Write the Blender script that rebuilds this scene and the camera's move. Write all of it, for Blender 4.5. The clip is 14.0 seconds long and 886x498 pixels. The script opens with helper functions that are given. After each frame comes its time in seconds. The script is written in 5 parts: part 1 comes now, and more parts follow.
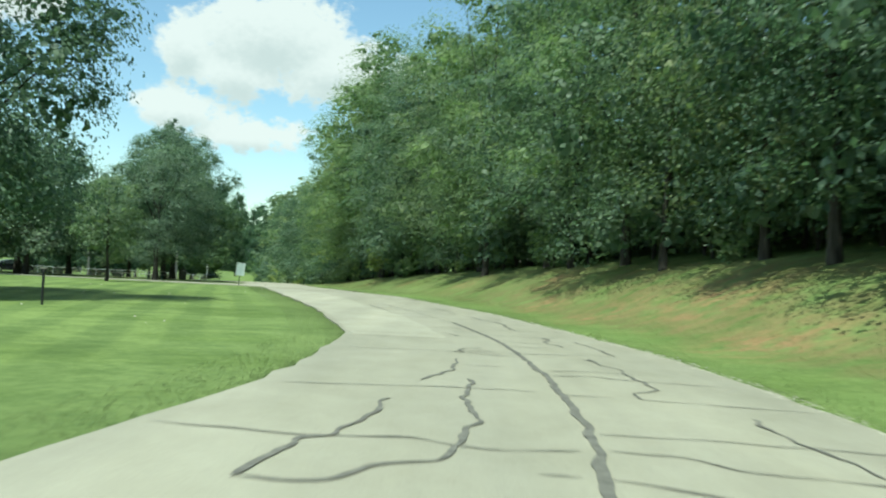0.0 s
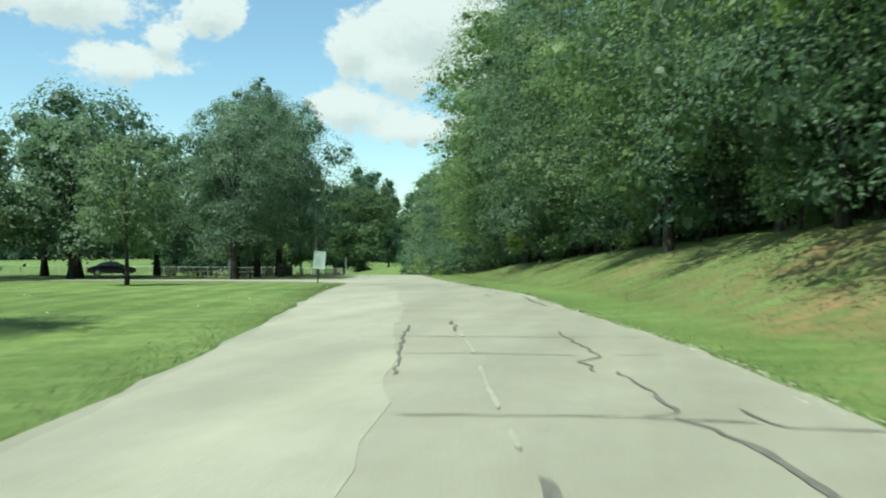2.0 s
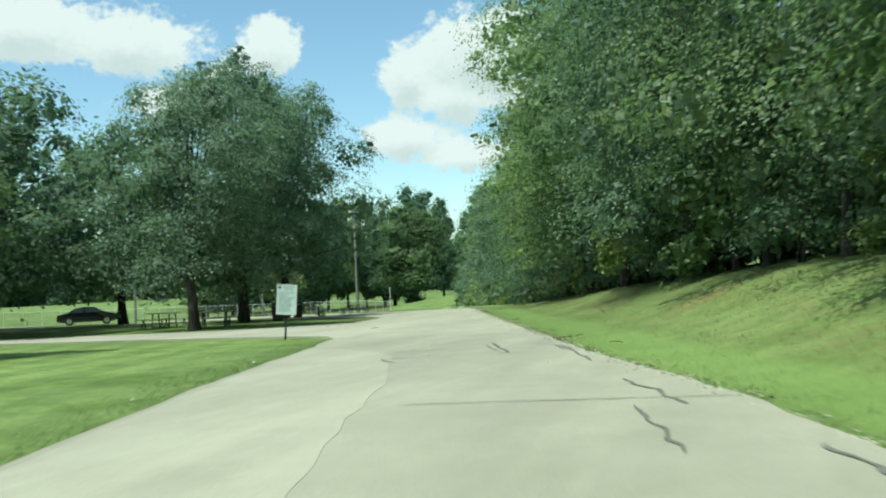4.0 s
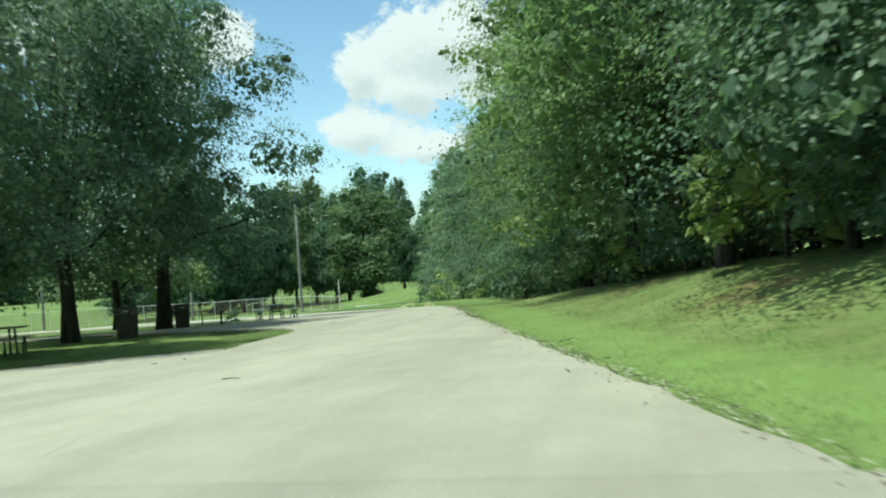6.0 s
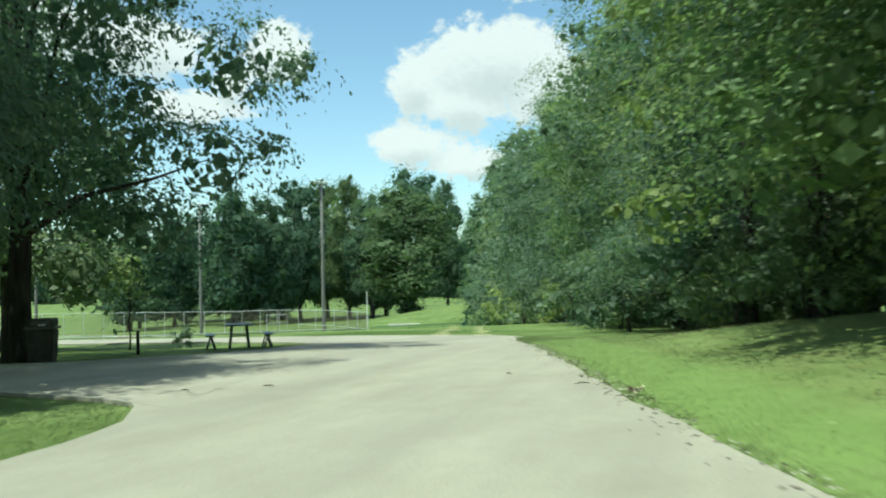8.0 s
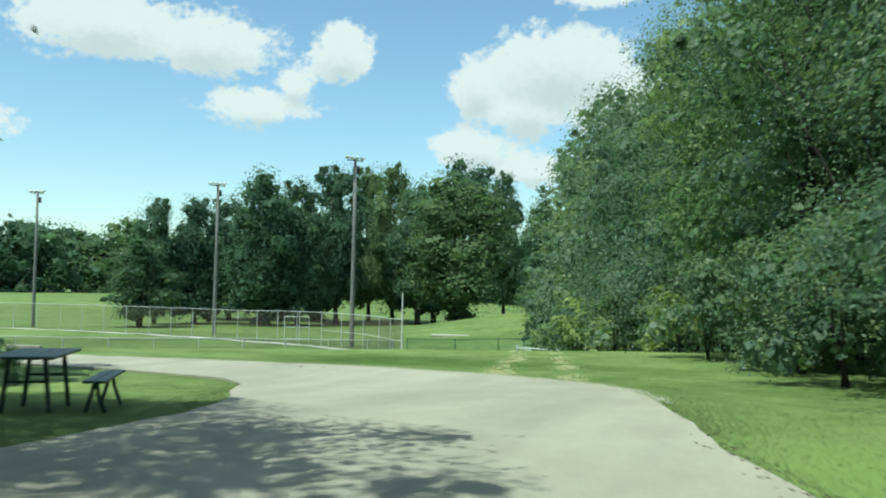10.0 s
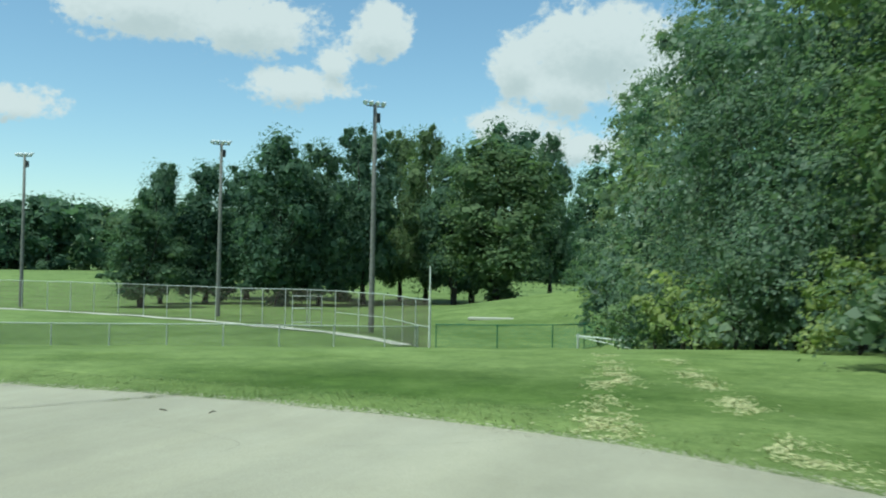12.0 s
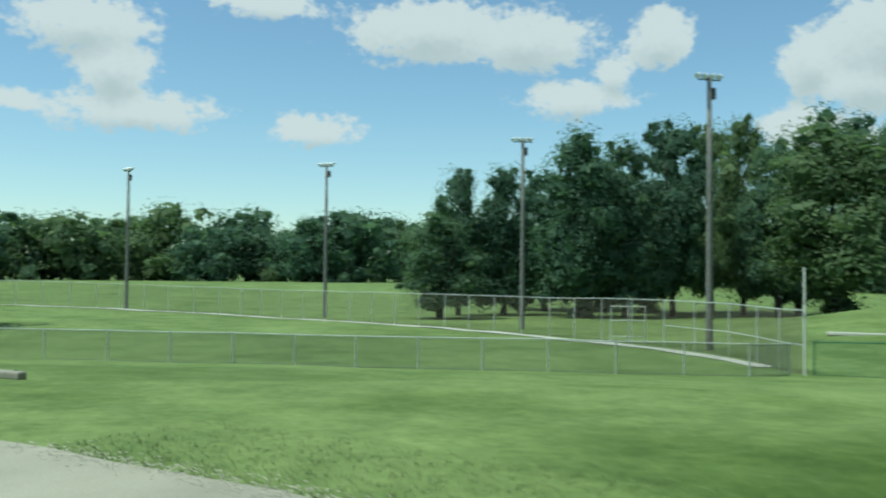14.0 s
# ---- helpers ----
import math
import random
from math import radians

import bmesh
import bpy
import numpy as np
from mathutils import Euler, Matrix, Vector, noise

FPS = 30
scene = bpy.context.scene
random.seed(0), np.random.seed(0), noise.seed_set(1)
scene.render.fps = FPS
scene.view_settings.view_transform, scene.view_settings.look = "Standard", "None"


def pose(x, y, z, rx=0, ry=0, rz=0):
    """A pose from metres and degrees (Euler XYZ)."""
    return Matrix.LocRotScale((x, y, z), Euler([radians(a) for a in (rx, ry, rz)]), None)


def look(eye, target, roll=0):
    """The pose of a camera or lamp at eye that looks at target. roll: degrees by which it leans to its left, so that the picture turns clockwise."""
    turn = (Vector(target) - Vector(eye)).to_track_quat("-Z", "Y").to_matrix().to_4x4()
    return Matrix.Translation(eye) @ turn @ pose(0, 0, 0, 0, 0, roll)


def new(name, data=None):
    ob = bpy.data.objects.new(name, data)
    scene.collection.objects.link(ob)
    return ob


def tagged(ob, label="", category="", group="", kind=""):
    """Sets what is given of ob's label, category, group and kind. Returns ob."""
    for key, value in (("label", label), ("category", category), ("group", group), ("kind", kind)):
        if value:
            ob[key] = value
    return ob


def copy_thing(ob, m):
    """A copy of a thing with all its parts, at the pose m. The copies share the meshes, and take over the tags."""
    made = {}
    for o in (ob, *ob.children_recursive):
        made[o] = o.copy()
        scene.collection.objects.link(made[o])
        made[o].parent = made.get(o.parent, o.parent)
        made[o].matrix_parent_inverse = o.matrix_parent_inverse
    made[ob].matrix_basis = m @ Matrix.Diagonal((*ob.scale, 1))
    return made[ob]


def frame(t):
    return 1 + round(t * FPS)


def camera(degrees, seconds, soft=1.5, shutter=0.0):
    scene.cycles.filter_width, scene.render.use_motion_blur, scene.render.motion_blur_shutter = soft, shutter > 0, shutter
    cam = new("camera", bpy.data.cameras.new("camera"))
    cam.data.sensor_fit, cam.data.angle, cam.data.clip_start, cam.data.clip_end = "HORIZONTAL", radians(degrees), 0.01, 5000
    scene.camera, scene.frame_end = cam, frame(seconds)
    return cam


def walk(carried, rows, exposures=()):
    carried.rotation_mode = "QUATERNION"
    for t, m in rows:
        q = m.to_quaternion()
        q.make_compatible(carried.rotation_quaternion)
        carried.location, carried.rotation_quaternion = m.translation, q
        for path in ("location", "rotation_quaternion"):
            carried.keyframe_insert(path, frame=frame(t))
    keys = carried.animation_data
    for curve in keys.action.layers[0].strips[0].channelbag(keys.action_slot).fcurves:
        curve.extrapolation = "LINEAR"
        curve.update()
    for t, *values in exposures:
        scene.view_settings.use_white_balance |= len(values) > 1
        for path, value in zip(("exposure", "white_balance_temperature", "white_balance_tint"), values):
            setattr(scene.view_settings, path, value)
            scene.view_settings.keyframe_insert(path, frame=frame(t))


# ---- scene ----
cam = camera(50.7, 14.0, soft=2.0, shutter=0.4)
# seconds, eye x y z, yaw to the left, pitch up, roll (degrees)
ROWS = [
    (0.0, 0.950, -1.482, 0.345, 0.63, 1.25, 2.72),
    (0.5, 1.509, 3.439, 0.306, 4.46, 0.66, 1.51),
    (1.0, 1.774, 8.531, 0.215, 7.58, 0.24, 0.60),
    (1.5, 1.765, 13.847, 0.124, 9.37, -0.02, 0.15),
    (2.0, 1.463, 19.306, 0.130, 11.20, 0.13, -0.04),
    (2.5, 0.799, 24.702, 0.129, 13.51, 0.68, 0.06),
    (5.0, -5.125, 49.715, -0.027, 13.87, 2.02, -4.35),
    (5.5, -6.436, 54.702, -0.141, 12.95, 1.53, -4.72),
    (6.0, -7.733, 59.509, -0.214, 12.45, 1.11, -3.99),
    (6.5, -8.990, 64.125, -0.221, 12.64, 0.92, -3.94),
    (7.0, -10.319, 68.846, -0.317, 12.84, 1.40, -3.72),
    (7.5, -11.477, 73.228, -0.431, 12.85, 1.91, -2.90),
    (8.0, -12.444, 77.147, -0.501, 15.17, 2.28, -1.53),
    (8.5, -13.490, 81.206, -0.540, 17.85, 2.18, -0.30),
    (11.0, -19.179, 100.323, -0.703, 18.95, 2.69, 1.67),
    (11.5, -20.070, 103.284, -0.810, 19.74, 2.45, 2.04),
    (12.0, -21.186, 105.720, -0.897, 20.95, 1.26, 0.98),
    (12.5, -22.407, 107.655, -0.992, 23.29, 0.84, 1.11),
    (13.0, -23.734, 109.271, -1.061, 28.03, 0.86, 0.59),
    (13.5, -25.329, 110.615, -1.179, 32.57, 1.25, -0.46),
    (14.0, -27.146, 111.770, -1.284, 38.08, 1.78, 0.47),
]


def eye_pose(x, y, z, yaw, pitch, roll):
    a, p = radians(yaw), radians(pitch)
    ahead = Vector((-math.sin(a) * math.cos(p), math.cos(a) * math.cos(p), math.sin(p)))
    return look((x, y, z), Vector((x, y, z)) + ahead * 5, roll)


EXPOSURE = [(0.0, 0.42, 6180, -15), (2.5, 0.36, 6180, -15), (5.0, 0.42, 6180, -15), (8.5, 0.44, 6130, -15), (11.0, 0.2, 5930, -15), (14.0, 0.0, 5850, -15)]
walk(cam, [(t, eye_pose(*r)) for t, *r in ROWS], EXPOSURE)

# ---------------------------------------------------------------- light
SUN_AZ, SUN_EL = 146.0, 65.0          # degrees to the left of +y, height
world = bpy.data.worlds.new("sky")
scene.world = world
world.use_nodes = True
wn, wl = world.node_tree.nodes, world.node_tree.links
wn.clear()


def wmath(op, a, b=None, c=None, clamp=False):
    n = wn.new("ShaderNodeMath")
    n.operation = op
    n.use_clamp = clamp
    for i, v in enumerate((a, b, c)):
        if v is None:
            continue
        if isinstance(v, (int, float)):
            n.inputs[i].default_value = v
        else:
            wl.new(v, n.inputs[i])
    return n.outputs[0]


sky = wn.new("ShaderNodeTexSky")
sky.sky_type = "NISHITA"
sky.sun_disc = False
sky.sun_elevation = radians(SUN_EL)
sky.sun_rotation = radians(-SUN_AZ)
sky.air_density, sky.dust_density, sky.ozone_density = 1.0, 0.3, 1.1
coord = wn.new("ShaderNodeTexCoord")
sep = wn.new("ShaderNodeSeparateXYZ")
wl.new(coord.outputs["Generated"], sep.inputs[0])
dx, dy, dz = sep.outputs
az = wmath("MULTIPLY", wmath("ARCTAN2", wmath("MULTIPLY", dx, -1.0), dy), 57.2958)
el = wmath("MULTIPLY", wmath("ARCSINE", dz), 57.2958)
# billow: noise in the sky's own angles
comb = wn.new("ShaderNodeCombineXYZ")
wl.new(az, comb.inputs[0])
wl.new(wmath("MULTIPLY", el, 1.25), comb.inputs[1])


def wnoise(scale, detail, offset=0.0, rough=0.55):
    n = wn.new("ShaderNodeTexNoise")
    n.inputs["Scale"].default_value = scale
    n.inputs["Detail"].default_value = detail
    n.inputs["Roughness"].default_value = rough
    m = wn.new("ShaderNodeMapping")
    m.inputs["Location"].default_value = (offset, offset * 0.7, offset * 1.3)
    wl.new(comb.outputs[0], m.inputs[0])
    wl.new(m.outputs[0], n.inputs["Vector"])
    return n.outputs[0]


puff = wnoise(0.55, 6.0)
fine = wnoise(1.9, 5.0, 13.0)
wob = wmath("ADD", wmath("MULTIPLY", wmath("SUBTRACT", puff, 0.5), 1.9), wmath("MULTIPLY", wmath("SUBTRACT", fine, 0.5), 0.95))
# cumulus masses: azimuth, height, half width, half height (degrees)
CLOUDS = [
    (11.7, 13.4, 4.6, 2.5), (7.6, 11.6, 3.6, 2.0), (13.6, 11.2, 3.2, 1.5), (16.6, 12.4, 1.6, 1.8),
    (16.7, 8.8, 2.6, 1.2), (13.1, 7.6, 3.3, 1.0), (2.9, 12.0, 1.4, 0.6), (45.9, 8.9, 2.4, 0.9),
    (56.7, 9.6, 4.6, 1.1), (59.3, 14.3, 3.6, 1.5), (57.7, 11.9, 2.0, 1.9), (39.0, 14.9, 5.0, 1.8),
    (33.1, 14.3, 4.0, 1.7), (30.0, 10.9, 3.0, 1.0), (25.0, 14.2, 1.8, 1.7), (48.7, 16.2, 3.0, 0.9),
    (63.0, 9.8, 1.4, 0.6), (27.8, 12.4, 1.2, 1.0), (9.0, 17.6, 2.2, 0.7),
]


def cloud_mass(rise):
    """How deep inside the cumulus masses a direction lies, looked up so many degrees higher."""
    mass = None
    for ca, ce, ra, re_ in CLOUDS:
        u = wmath("DIVIDE", wmath("SUBTRACT", az, ca), ra * 1.1)
        v = wmath("DIVIDE", wmath("SUBTRACT", el, ce - rise), re_ * 1.12)
        r2 = wmath("SQRT", wmath("ADD", wmath("MULTIPLY", u, u), wmath("MULTIPLY", v, v)))
        b = wmath("MULTIPLY", wmath("SUBTRACT", 1.0, r2), min(ra, re_) ** 0.5)
        mass = b if mass is None else wmath("SMOOTH_MAX", mass, b, 0.35)
    return mass


# beyond the part of the sky in view: scattered fair-weather cumulus of the same kind
scat = wmath("SUBTRACT", wmath("MULTIPLY", wnoise(0.07, 3.0, 40.0), 5.0), 2.65)
outside = wmath("GREATER_THAN", wmath("ADD", wmath("GREATER_THAN", wmath("ABSOLUTE", wmath("SUBTRACT", az, 30.0)), 42.0), wmath("GREATER_THAN", el, 24.0)), 0.5)
scat = wmath("ADD", wmath("MULTIPLY", scat, outside), wmath("MULTIPLY", wmath("SUBTRACT", outside, 1.0), 5.0))
dens = wmath("ADD", wmath("MAXIMUM", cloud_mass(0.0), scat), wob)
above = wmath("ADD", cloud_mass(1.1), wmath("MULTIPLY", wob, 0.8))
cover = wn.new("ShaderNodeMapRange")
cover.interpolation_type = "SMOOTHSTEP"
wl.new(dens, cover.inputs["Value"])
cover.inputs["From Min"].default_value, cover.inputs["From Max"].default_value = -0.18, 0.34
# denser middles are greyer towards their flat bases
shade = wn.new("ShaderNodeMapRange")
shade.interpolation_type = "SMOOTHSTEP"
wl.new(wmath("ADD", wmath("SUBTRACT", above, wmath("MULTIPLY", dens, 0.45)), wmath("MULTIPLY", fine, 0.5)), shade.inputs["Value"])
shade.inputs["From Min"].default_value, shade.inputs["From Max"].default_value = 0.15, 1.35
tint = wn.new("ShaderNodeMix")
tint.data_type = "RGBA"
wl.new(shade.outputs[0], tint.inputs["Factor"])
tint.inputs["A"].default_value = (0.99, 0.96, 1.0, 1)
tint.inputs["B"].default_value = (0.75, 0.77, 0.81, 1)
bg_sky, bg_cloud, mixs, wout = wn.new("ShaderNodeBackground"), wn.new("ShaderNodeBackground"), wn.new("ShaderNodeMixShader"), wn.new("ShaderNodeOutputWorld")
wl.new(sky.outputs[0], bg_sky.inputs[0])
bg_sky.inputs[1].default_value = 0.130
wl.new(tint.outputs["Result"], bg_cloud.inputs[0])
bg_cloud.inputs[1].default_value = 0.72
wl.new(wmath("MULTIPLY", cover.outputs[0], 0.97), mixs.inputs[0])
wl.new(bg_sky.outputs[0], mixs.inputs[1])
wl.new(bg_cloud.outputs[0], mixs.inputs[2])
wl.new(mixs.outputs[0], wout.inputs[0])

sun = new("sun", bpy.data.lights.new("sun", "SUN"))
sun.data.energy, sun.data.angle, sun.data.color = 4.15, radians(0.55), (1.0, 0.96, 0.88)
sun_dir = Vector((-math.sin(radians(SUN_AZ)) * math.cos(radians(SUN_EL)), math.cos(radians(SUN_AZ)) * math.cos(radians(SUN_EL)), math.sin(radians(SUN_EL))))
sun.matrix_world = look(sun_dir * 100, (0, 0, 0))


# ---------------------------------------------------------------- materials
class Mat:
    """A node material with a few short ways to add nodes."""

    def __init__(self, name, rough=0.8, metal=0.0, spec=0.3):
        self.m = bpy.data.materials.new(name)
        self.m.use_nodes = True
        self.n, self.l = self.m.node_tree.nodes, self.m.node_tree.links
        self.b = self.n["Principled BSDF"]
        self.b.inputs["Roughness"].default_value = rough
        self.b.inputs["Metallic"].default_value = metal
        self.b.inputs["Specular IOR Level"].default_value = spec
        self.where = None

    def pos(self, scale=(1, 1, 1)):
        if self.where is None:
            self.where = self.n.new("ShaderNodeNewGeometry").outputs["Position"]
        m = self.n.new("ShaderNodeMapping")
        m.inputs["Scale"].default_value = scale
        self.l.new(self.where, m.inputs[0])
        return m.outputs[0]

    def noise(self, scale, detail=4.0, stretch=(1, 1, 1), rough=0.55):
        n = self.n.new("ShaderNodeTexNoise")
        n.inputs["Scale"].default_value = scale
        n.inputs["Detail"].default_value = detail
        n.inputs["Roughness"].default_value = rough
        self.l.new(self.pos(stretch), n.inputs["Vector"])
        return n.outputs[0]

    def ramp(self, value, *stops):
        r = self.n.new("ShaderNodeValToRGB")
        el_ = r.color_ramp.elements
        for i, (p, c) in enumerate(stops):
            e = el_[i] if i < 2 else el_.new(p)
            e.position, e.color = p, (*c, 1)
        self.l.new(value, r.inputs[0])
        return r.outputs[0]

    def mix(self, f, a, b, mode="MIX"):
        x = self.n.new("ShaderNodeMix")
        x.data_type, x.blend_type = "RGBA", mode
        for s, v in (("Factor", f), ("A", a), ("B", b)):
            if isinstance(v, (int, float)):
                x.inputs[s].default_value = v
            elif isinstance(v, tuple):
                x.inputs[s].default_value = (*v, 1)
            else:
                self.l.new(v, x.inputs[s])
        return x.outputs["Result"]

    def math(self, op, a, b=0.0):
        x = self.n.new("ShaderNodeMath")
        x.operation = op
        for i, v in enumerate((a, b)):
            if isinstance(v, (int, float)):
                x.inputs[i].default_value = v
            else:
                self.l.new(v, x.inputs[i])
        return x.outputs[0]

    def rng(self, v, a, b, c=0.0, d=1.0):
        x = self.n.new("ShaderNodeMapRange")
        self.l.new(v, x.inputs[0])
        for i, w in enumerate((a, b, c, d)):
            x.inputs[1 + i].default_value = w
        return x.outputs[0]

    def color(self, c):
        if isinstance(c, tuple):
            self.b.inputs["Base Color"].default_value = (*c, 1)
        else:
            self.l.new(c, self.b.inputs["Base Color"])
        return self

    def bump(self, v, strength=0.4, dist=0.02):
        x = self.n.new("ShaderNodeBump")
        x.inputs["Strength"].default_value, x.inputs["Distance"].default_value = strength, dist
        self.l.new(v, x.inputs["Height"])
        self.l.new(x.outputs[0], self.b.inputs["Normal"])
        return self


def plain(name, c, rough=0.6, metal=0.0, var=0.18, scale=6.0, spec=0.3):
    k = Mat(name, rough, metal, spec)
    dark, light = tuple(v * (1 - var) for v in c), tuple(min(1, v * (1 + var)) for v in c)
    n = k.noise(scale, 5.0)
    k.color(k.ramp(n, (0.3, dark), (0.7, light)))
    k.bump(k.noise(scale * 8, 3.0), 0.15, 0.004)
    return k.m


def asphalt_material(name, gain):
    k = Mat(name, 0.85, 0, 0.25)
    base = k.ramp(k.noise(0.35, 5.0, (1, 0.2, 1)), (0.3, tuple(v * gain for v in (0.315, 0.30, 0.242))), (0.72, tuple(v * gain for v in (0.396, 0.375, 0.305))))
    # tyre lanes and long weathering streaks follow the road's direction
    streak = k.ramp(k.noise(0.9, 4.0, (1.0, 0.06, 1.0)), (0.35, (0.86, 0.86, 0.86)), (0.65, (1.08, 1.07, 1.04)))
    c = k.mix(0.7, base, k.mix(1.0, base, streak, "MULTIPLY"))
    grit = k.ramp(k.noise(55.0, 3.0), (0.25, (0.72, 0.72, 0.72)), (0.75, (1.2, 1.19, 1.16)))
    c = k.mix(0.55, c, k.mix(1.0, c, grit, "MULTIPLY"))
    blotch = k.ramp(k.noise(1.1, 6.0, (1, 0.6, 1), 0.65), (0.3, (0.90, 0.895, 0.88)), (0.7, (1.07, 1.07, 1.08)))
    c = k.mix(1.0, c, blotch, "MULTIPLY")
    stain = k.rng(k.noise(0.16, 6.0, (1, 0.5, 1)), 0.56, 0.72)
    c = k.mix(k.math("MULTIPLY", stain, 0.35), c, (0.23, 0.21, 0.18))
    k.color(c)
    k.bump(k.noise(70.0, 4.0), 0.35, 0.012)
    return k.m


def grass_ground_material():
    k = Mat("mown_grass_ground", 0.9, 0, 0.1)
    a = k.ramp(k.noise(0.12, 5.0), (0.28, (0.130, 0.182, 0.065)), (0.72, (0.213, 0.28, 0.106)))
    # mowing stripes on the lawn beside the road
    w = k.n.new("ShaderNodeTexWave")
    w.wave_type, w.bands_direction = "BANDS", "X"
    w.inputs["Scale"].default_value, w.inputs["Distortion"].default_value, w.inputs["Detail"].default_value = 0.21, 1.6, 2.0
    w.inputs["Detail Scale"].default_value = 0.4
    m = k.n.new("ShaderNodeMapping")
    m.inputs["Rotation"].default_value = (0, 0, radians(-14))
    k.l.new(k.pos(), m.inputs[0])
    k.l.new(m.outputs[0], w.inputs["Vector"])
    stripe = k.ramp(w.outputs[0], (0.3, (0.86, 0.88, 0.85)), (0.7, (1.12, 1.1, 1.05)))
    mow = k.n.new("ShaderNodeAttribute")
    mow.attribute_name = "mow"
    a = k.mix(k.math("MULTIPLY", mow.outputs["Fac"], 0.9), a, k.mix(1.0, a, stripe, "MULTIPLY"))
    mid = k.ramp(k.noise(1.3, 6.0), (0.3, (0.72, 0.76, 0.7)), (0.72, (1.25, 1.2, 1.2)))
    a = k.mix(0.85, a, k.mix(1.0, a, mid, "MULTIPLY"))
    tuft = k.ramp(k.noise(7.0, 5.0), (0.32, (0.74, 0.78, 0.72)), (0.68, (1.22, 1.18, 1.2)))
    a = k.mix(0.7, a, k.mix(1.0, a, tuft, "MULTIPLY"))
    # olive, thinner patches of turf
    patch = k.rng(k.noise(0.33, 6.0), 0.47, 0.62, 0.0, 0.75)
    a = k.mix(patch, a, k.mix(1.0, a, (0.70, 0.75, 0.62), "MULTIPLY"))
    blades = k.ramp(k.noise(44.0, 5.0), (0.25, (0.62, 0.66, 0.58)), (0.75, (1.3, 1.26, 1.22)))
    a = k.mix(0.6, a, k.mix(1.0, a, blades, "MULTIPLY"))
    # fresher, longer grass on the verge along the asphalt
    at0 = k.n.new("ShaderNodeAttribute")
    at0.attribute_name = "lush"
    fresh = k.ramp(k.noise(44.0, 4.0), (0.3, (0.160, 0.243, 0.066)), (0.7, (0.228, 0.315, 0.098)))
    a = k.mix(k.math("MULTIPLY", at0.outputs["Fac"], k.rng(k.noise(0.8, 5.0), 0.25, 0.6, 0.35, 0.9)), a, fresh)
    # dry straw and bare red clay where the vertex masks say
    at1 = k.n.new("ShaderNodeAttribute")
    at1.attribute_name = "dry"
    dryn = k.math("MULTIPLY", at1.outputs["Fac"], k.rng(k.noise(1.1, 6.0), 0.36, 0.6))
    straw = k.ramp(k.noise(18.0, 4.0), (0.3, (0.135, 0.125, 0.05)), (0.7, (0.24, 0.205, 0.10)))
    a = k.mix(k.math("MULTIPLY", dryn, 0.88), a, straw)
    at2 = k.n.new("ShaderNodeAttribute")
    at2.attribute_name = "clay"
    clayn = k.math("MULTIPLY", at2.outputs["Fac"], k.rng(k.noise(1.7, 6.0), 0.42, 0.62))
    clay = k.ramp(k.noise(9.0, 5.0), (0.3, (0.25, 0.145, 0.075)), (0.7, (0.36, 0.225, 0.125)))
    a = k.mix(k.math("MULTIPLY", clayn, 0.75), a, clay)
    # darker green in an oval patch of grass beyond the bend
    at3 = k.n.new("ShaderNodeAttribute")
    at3.attribute_name = "dark_patch"
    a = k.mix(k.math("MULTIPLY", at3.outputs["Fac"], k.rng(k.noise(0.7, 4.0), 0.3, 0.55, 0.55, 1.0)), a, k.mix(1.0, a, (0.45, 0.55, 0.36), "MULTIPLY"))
    k.color(a)
    k.bump(k.noise(40.0, 5.0), 0.35, 0.03)
    return k.m


def leaf_material(name, dark, light, gloss=0.50, spec=0.45):
    k = Mat(name, gloss, 0, spec)
    g = k.n.new("ShaderNodeNewGeometry")
    o = k.n.new("ShaderNodeObjectInfo")
    leaf = k.ramp(g.outputs["Random Per Island"], (0.0, dark), (1.0, light))
    clump = k.ramp(k.noise(0.45, 3.0), (0.3, (0.70, 0.76, 0.72)), (0.7, (1.3, 1.22, 1.15)))
    c = k.mix(1.0, leaf, clump, "MULTIPLY")
    tree = k.ramp(o.outputs["Random"], (0.0, (0.80, 0.86, 0.88)), (0.5, (1.0, 1.0, 1.0)), (1.0, (1.30, 1.14, 0.85)))
    c = k.mix(1.0, c, tree, "MULTIPLY")
    k.color(c)
    tr = k.n.new("ShaderNodeBsdfTranslucent")
    warm = k.mix(1.0, c, (1.06, 1.22, 0.82), "MULTIPLY")
    k.l.new(warm, tr.inputs[0])
    mx = k.n.new("ShaderNodeMixShader")
    mx.inputs[0].default_value = 0.48
    out = k.n["Material Output"]
    k.l.new(k.b.outputs[0], mx.inputs[1])
    k.l.new(tr.outputs[0], mx.inputs[2])
    k.l.new(mx.outputs[0], out.inputs[0])
    return k.m


def blade_material(name, dark, light):
    """Turf blades: the lawn's own colours, each blade a little different, shading together as turf does."""
    k = Mat(name, 0.75, 0, 0.15)
    g = k.n.new("ShaderNodeNewGeometry")
    a = k.ramp(k.noise(0.12, 5.0), (0.3, dark), (0.7, light))
    one = k.ramp(g.outputs["Random Per Island"], (0.0, (0.80, 0.82, 0.78)), (1.0, (1.22, 1.18, 1.2)))
    k.color(k.mix(1.0, a, one, "MULTIPLY"))
    nv = k.n.new("ShaderNodeMix")
    nv.data_type = "VECTOR"
    nv.inputs["Factor"].default_value = 0.85
    k.l.new(g.outputs["Normal"], nv.inputs["A"])
    nv.inputs["B"].default_value = (0, 0, 1)
    k.l.new(nv.outputs["Result"], k.b.inputs["Normal"])
    return k.m


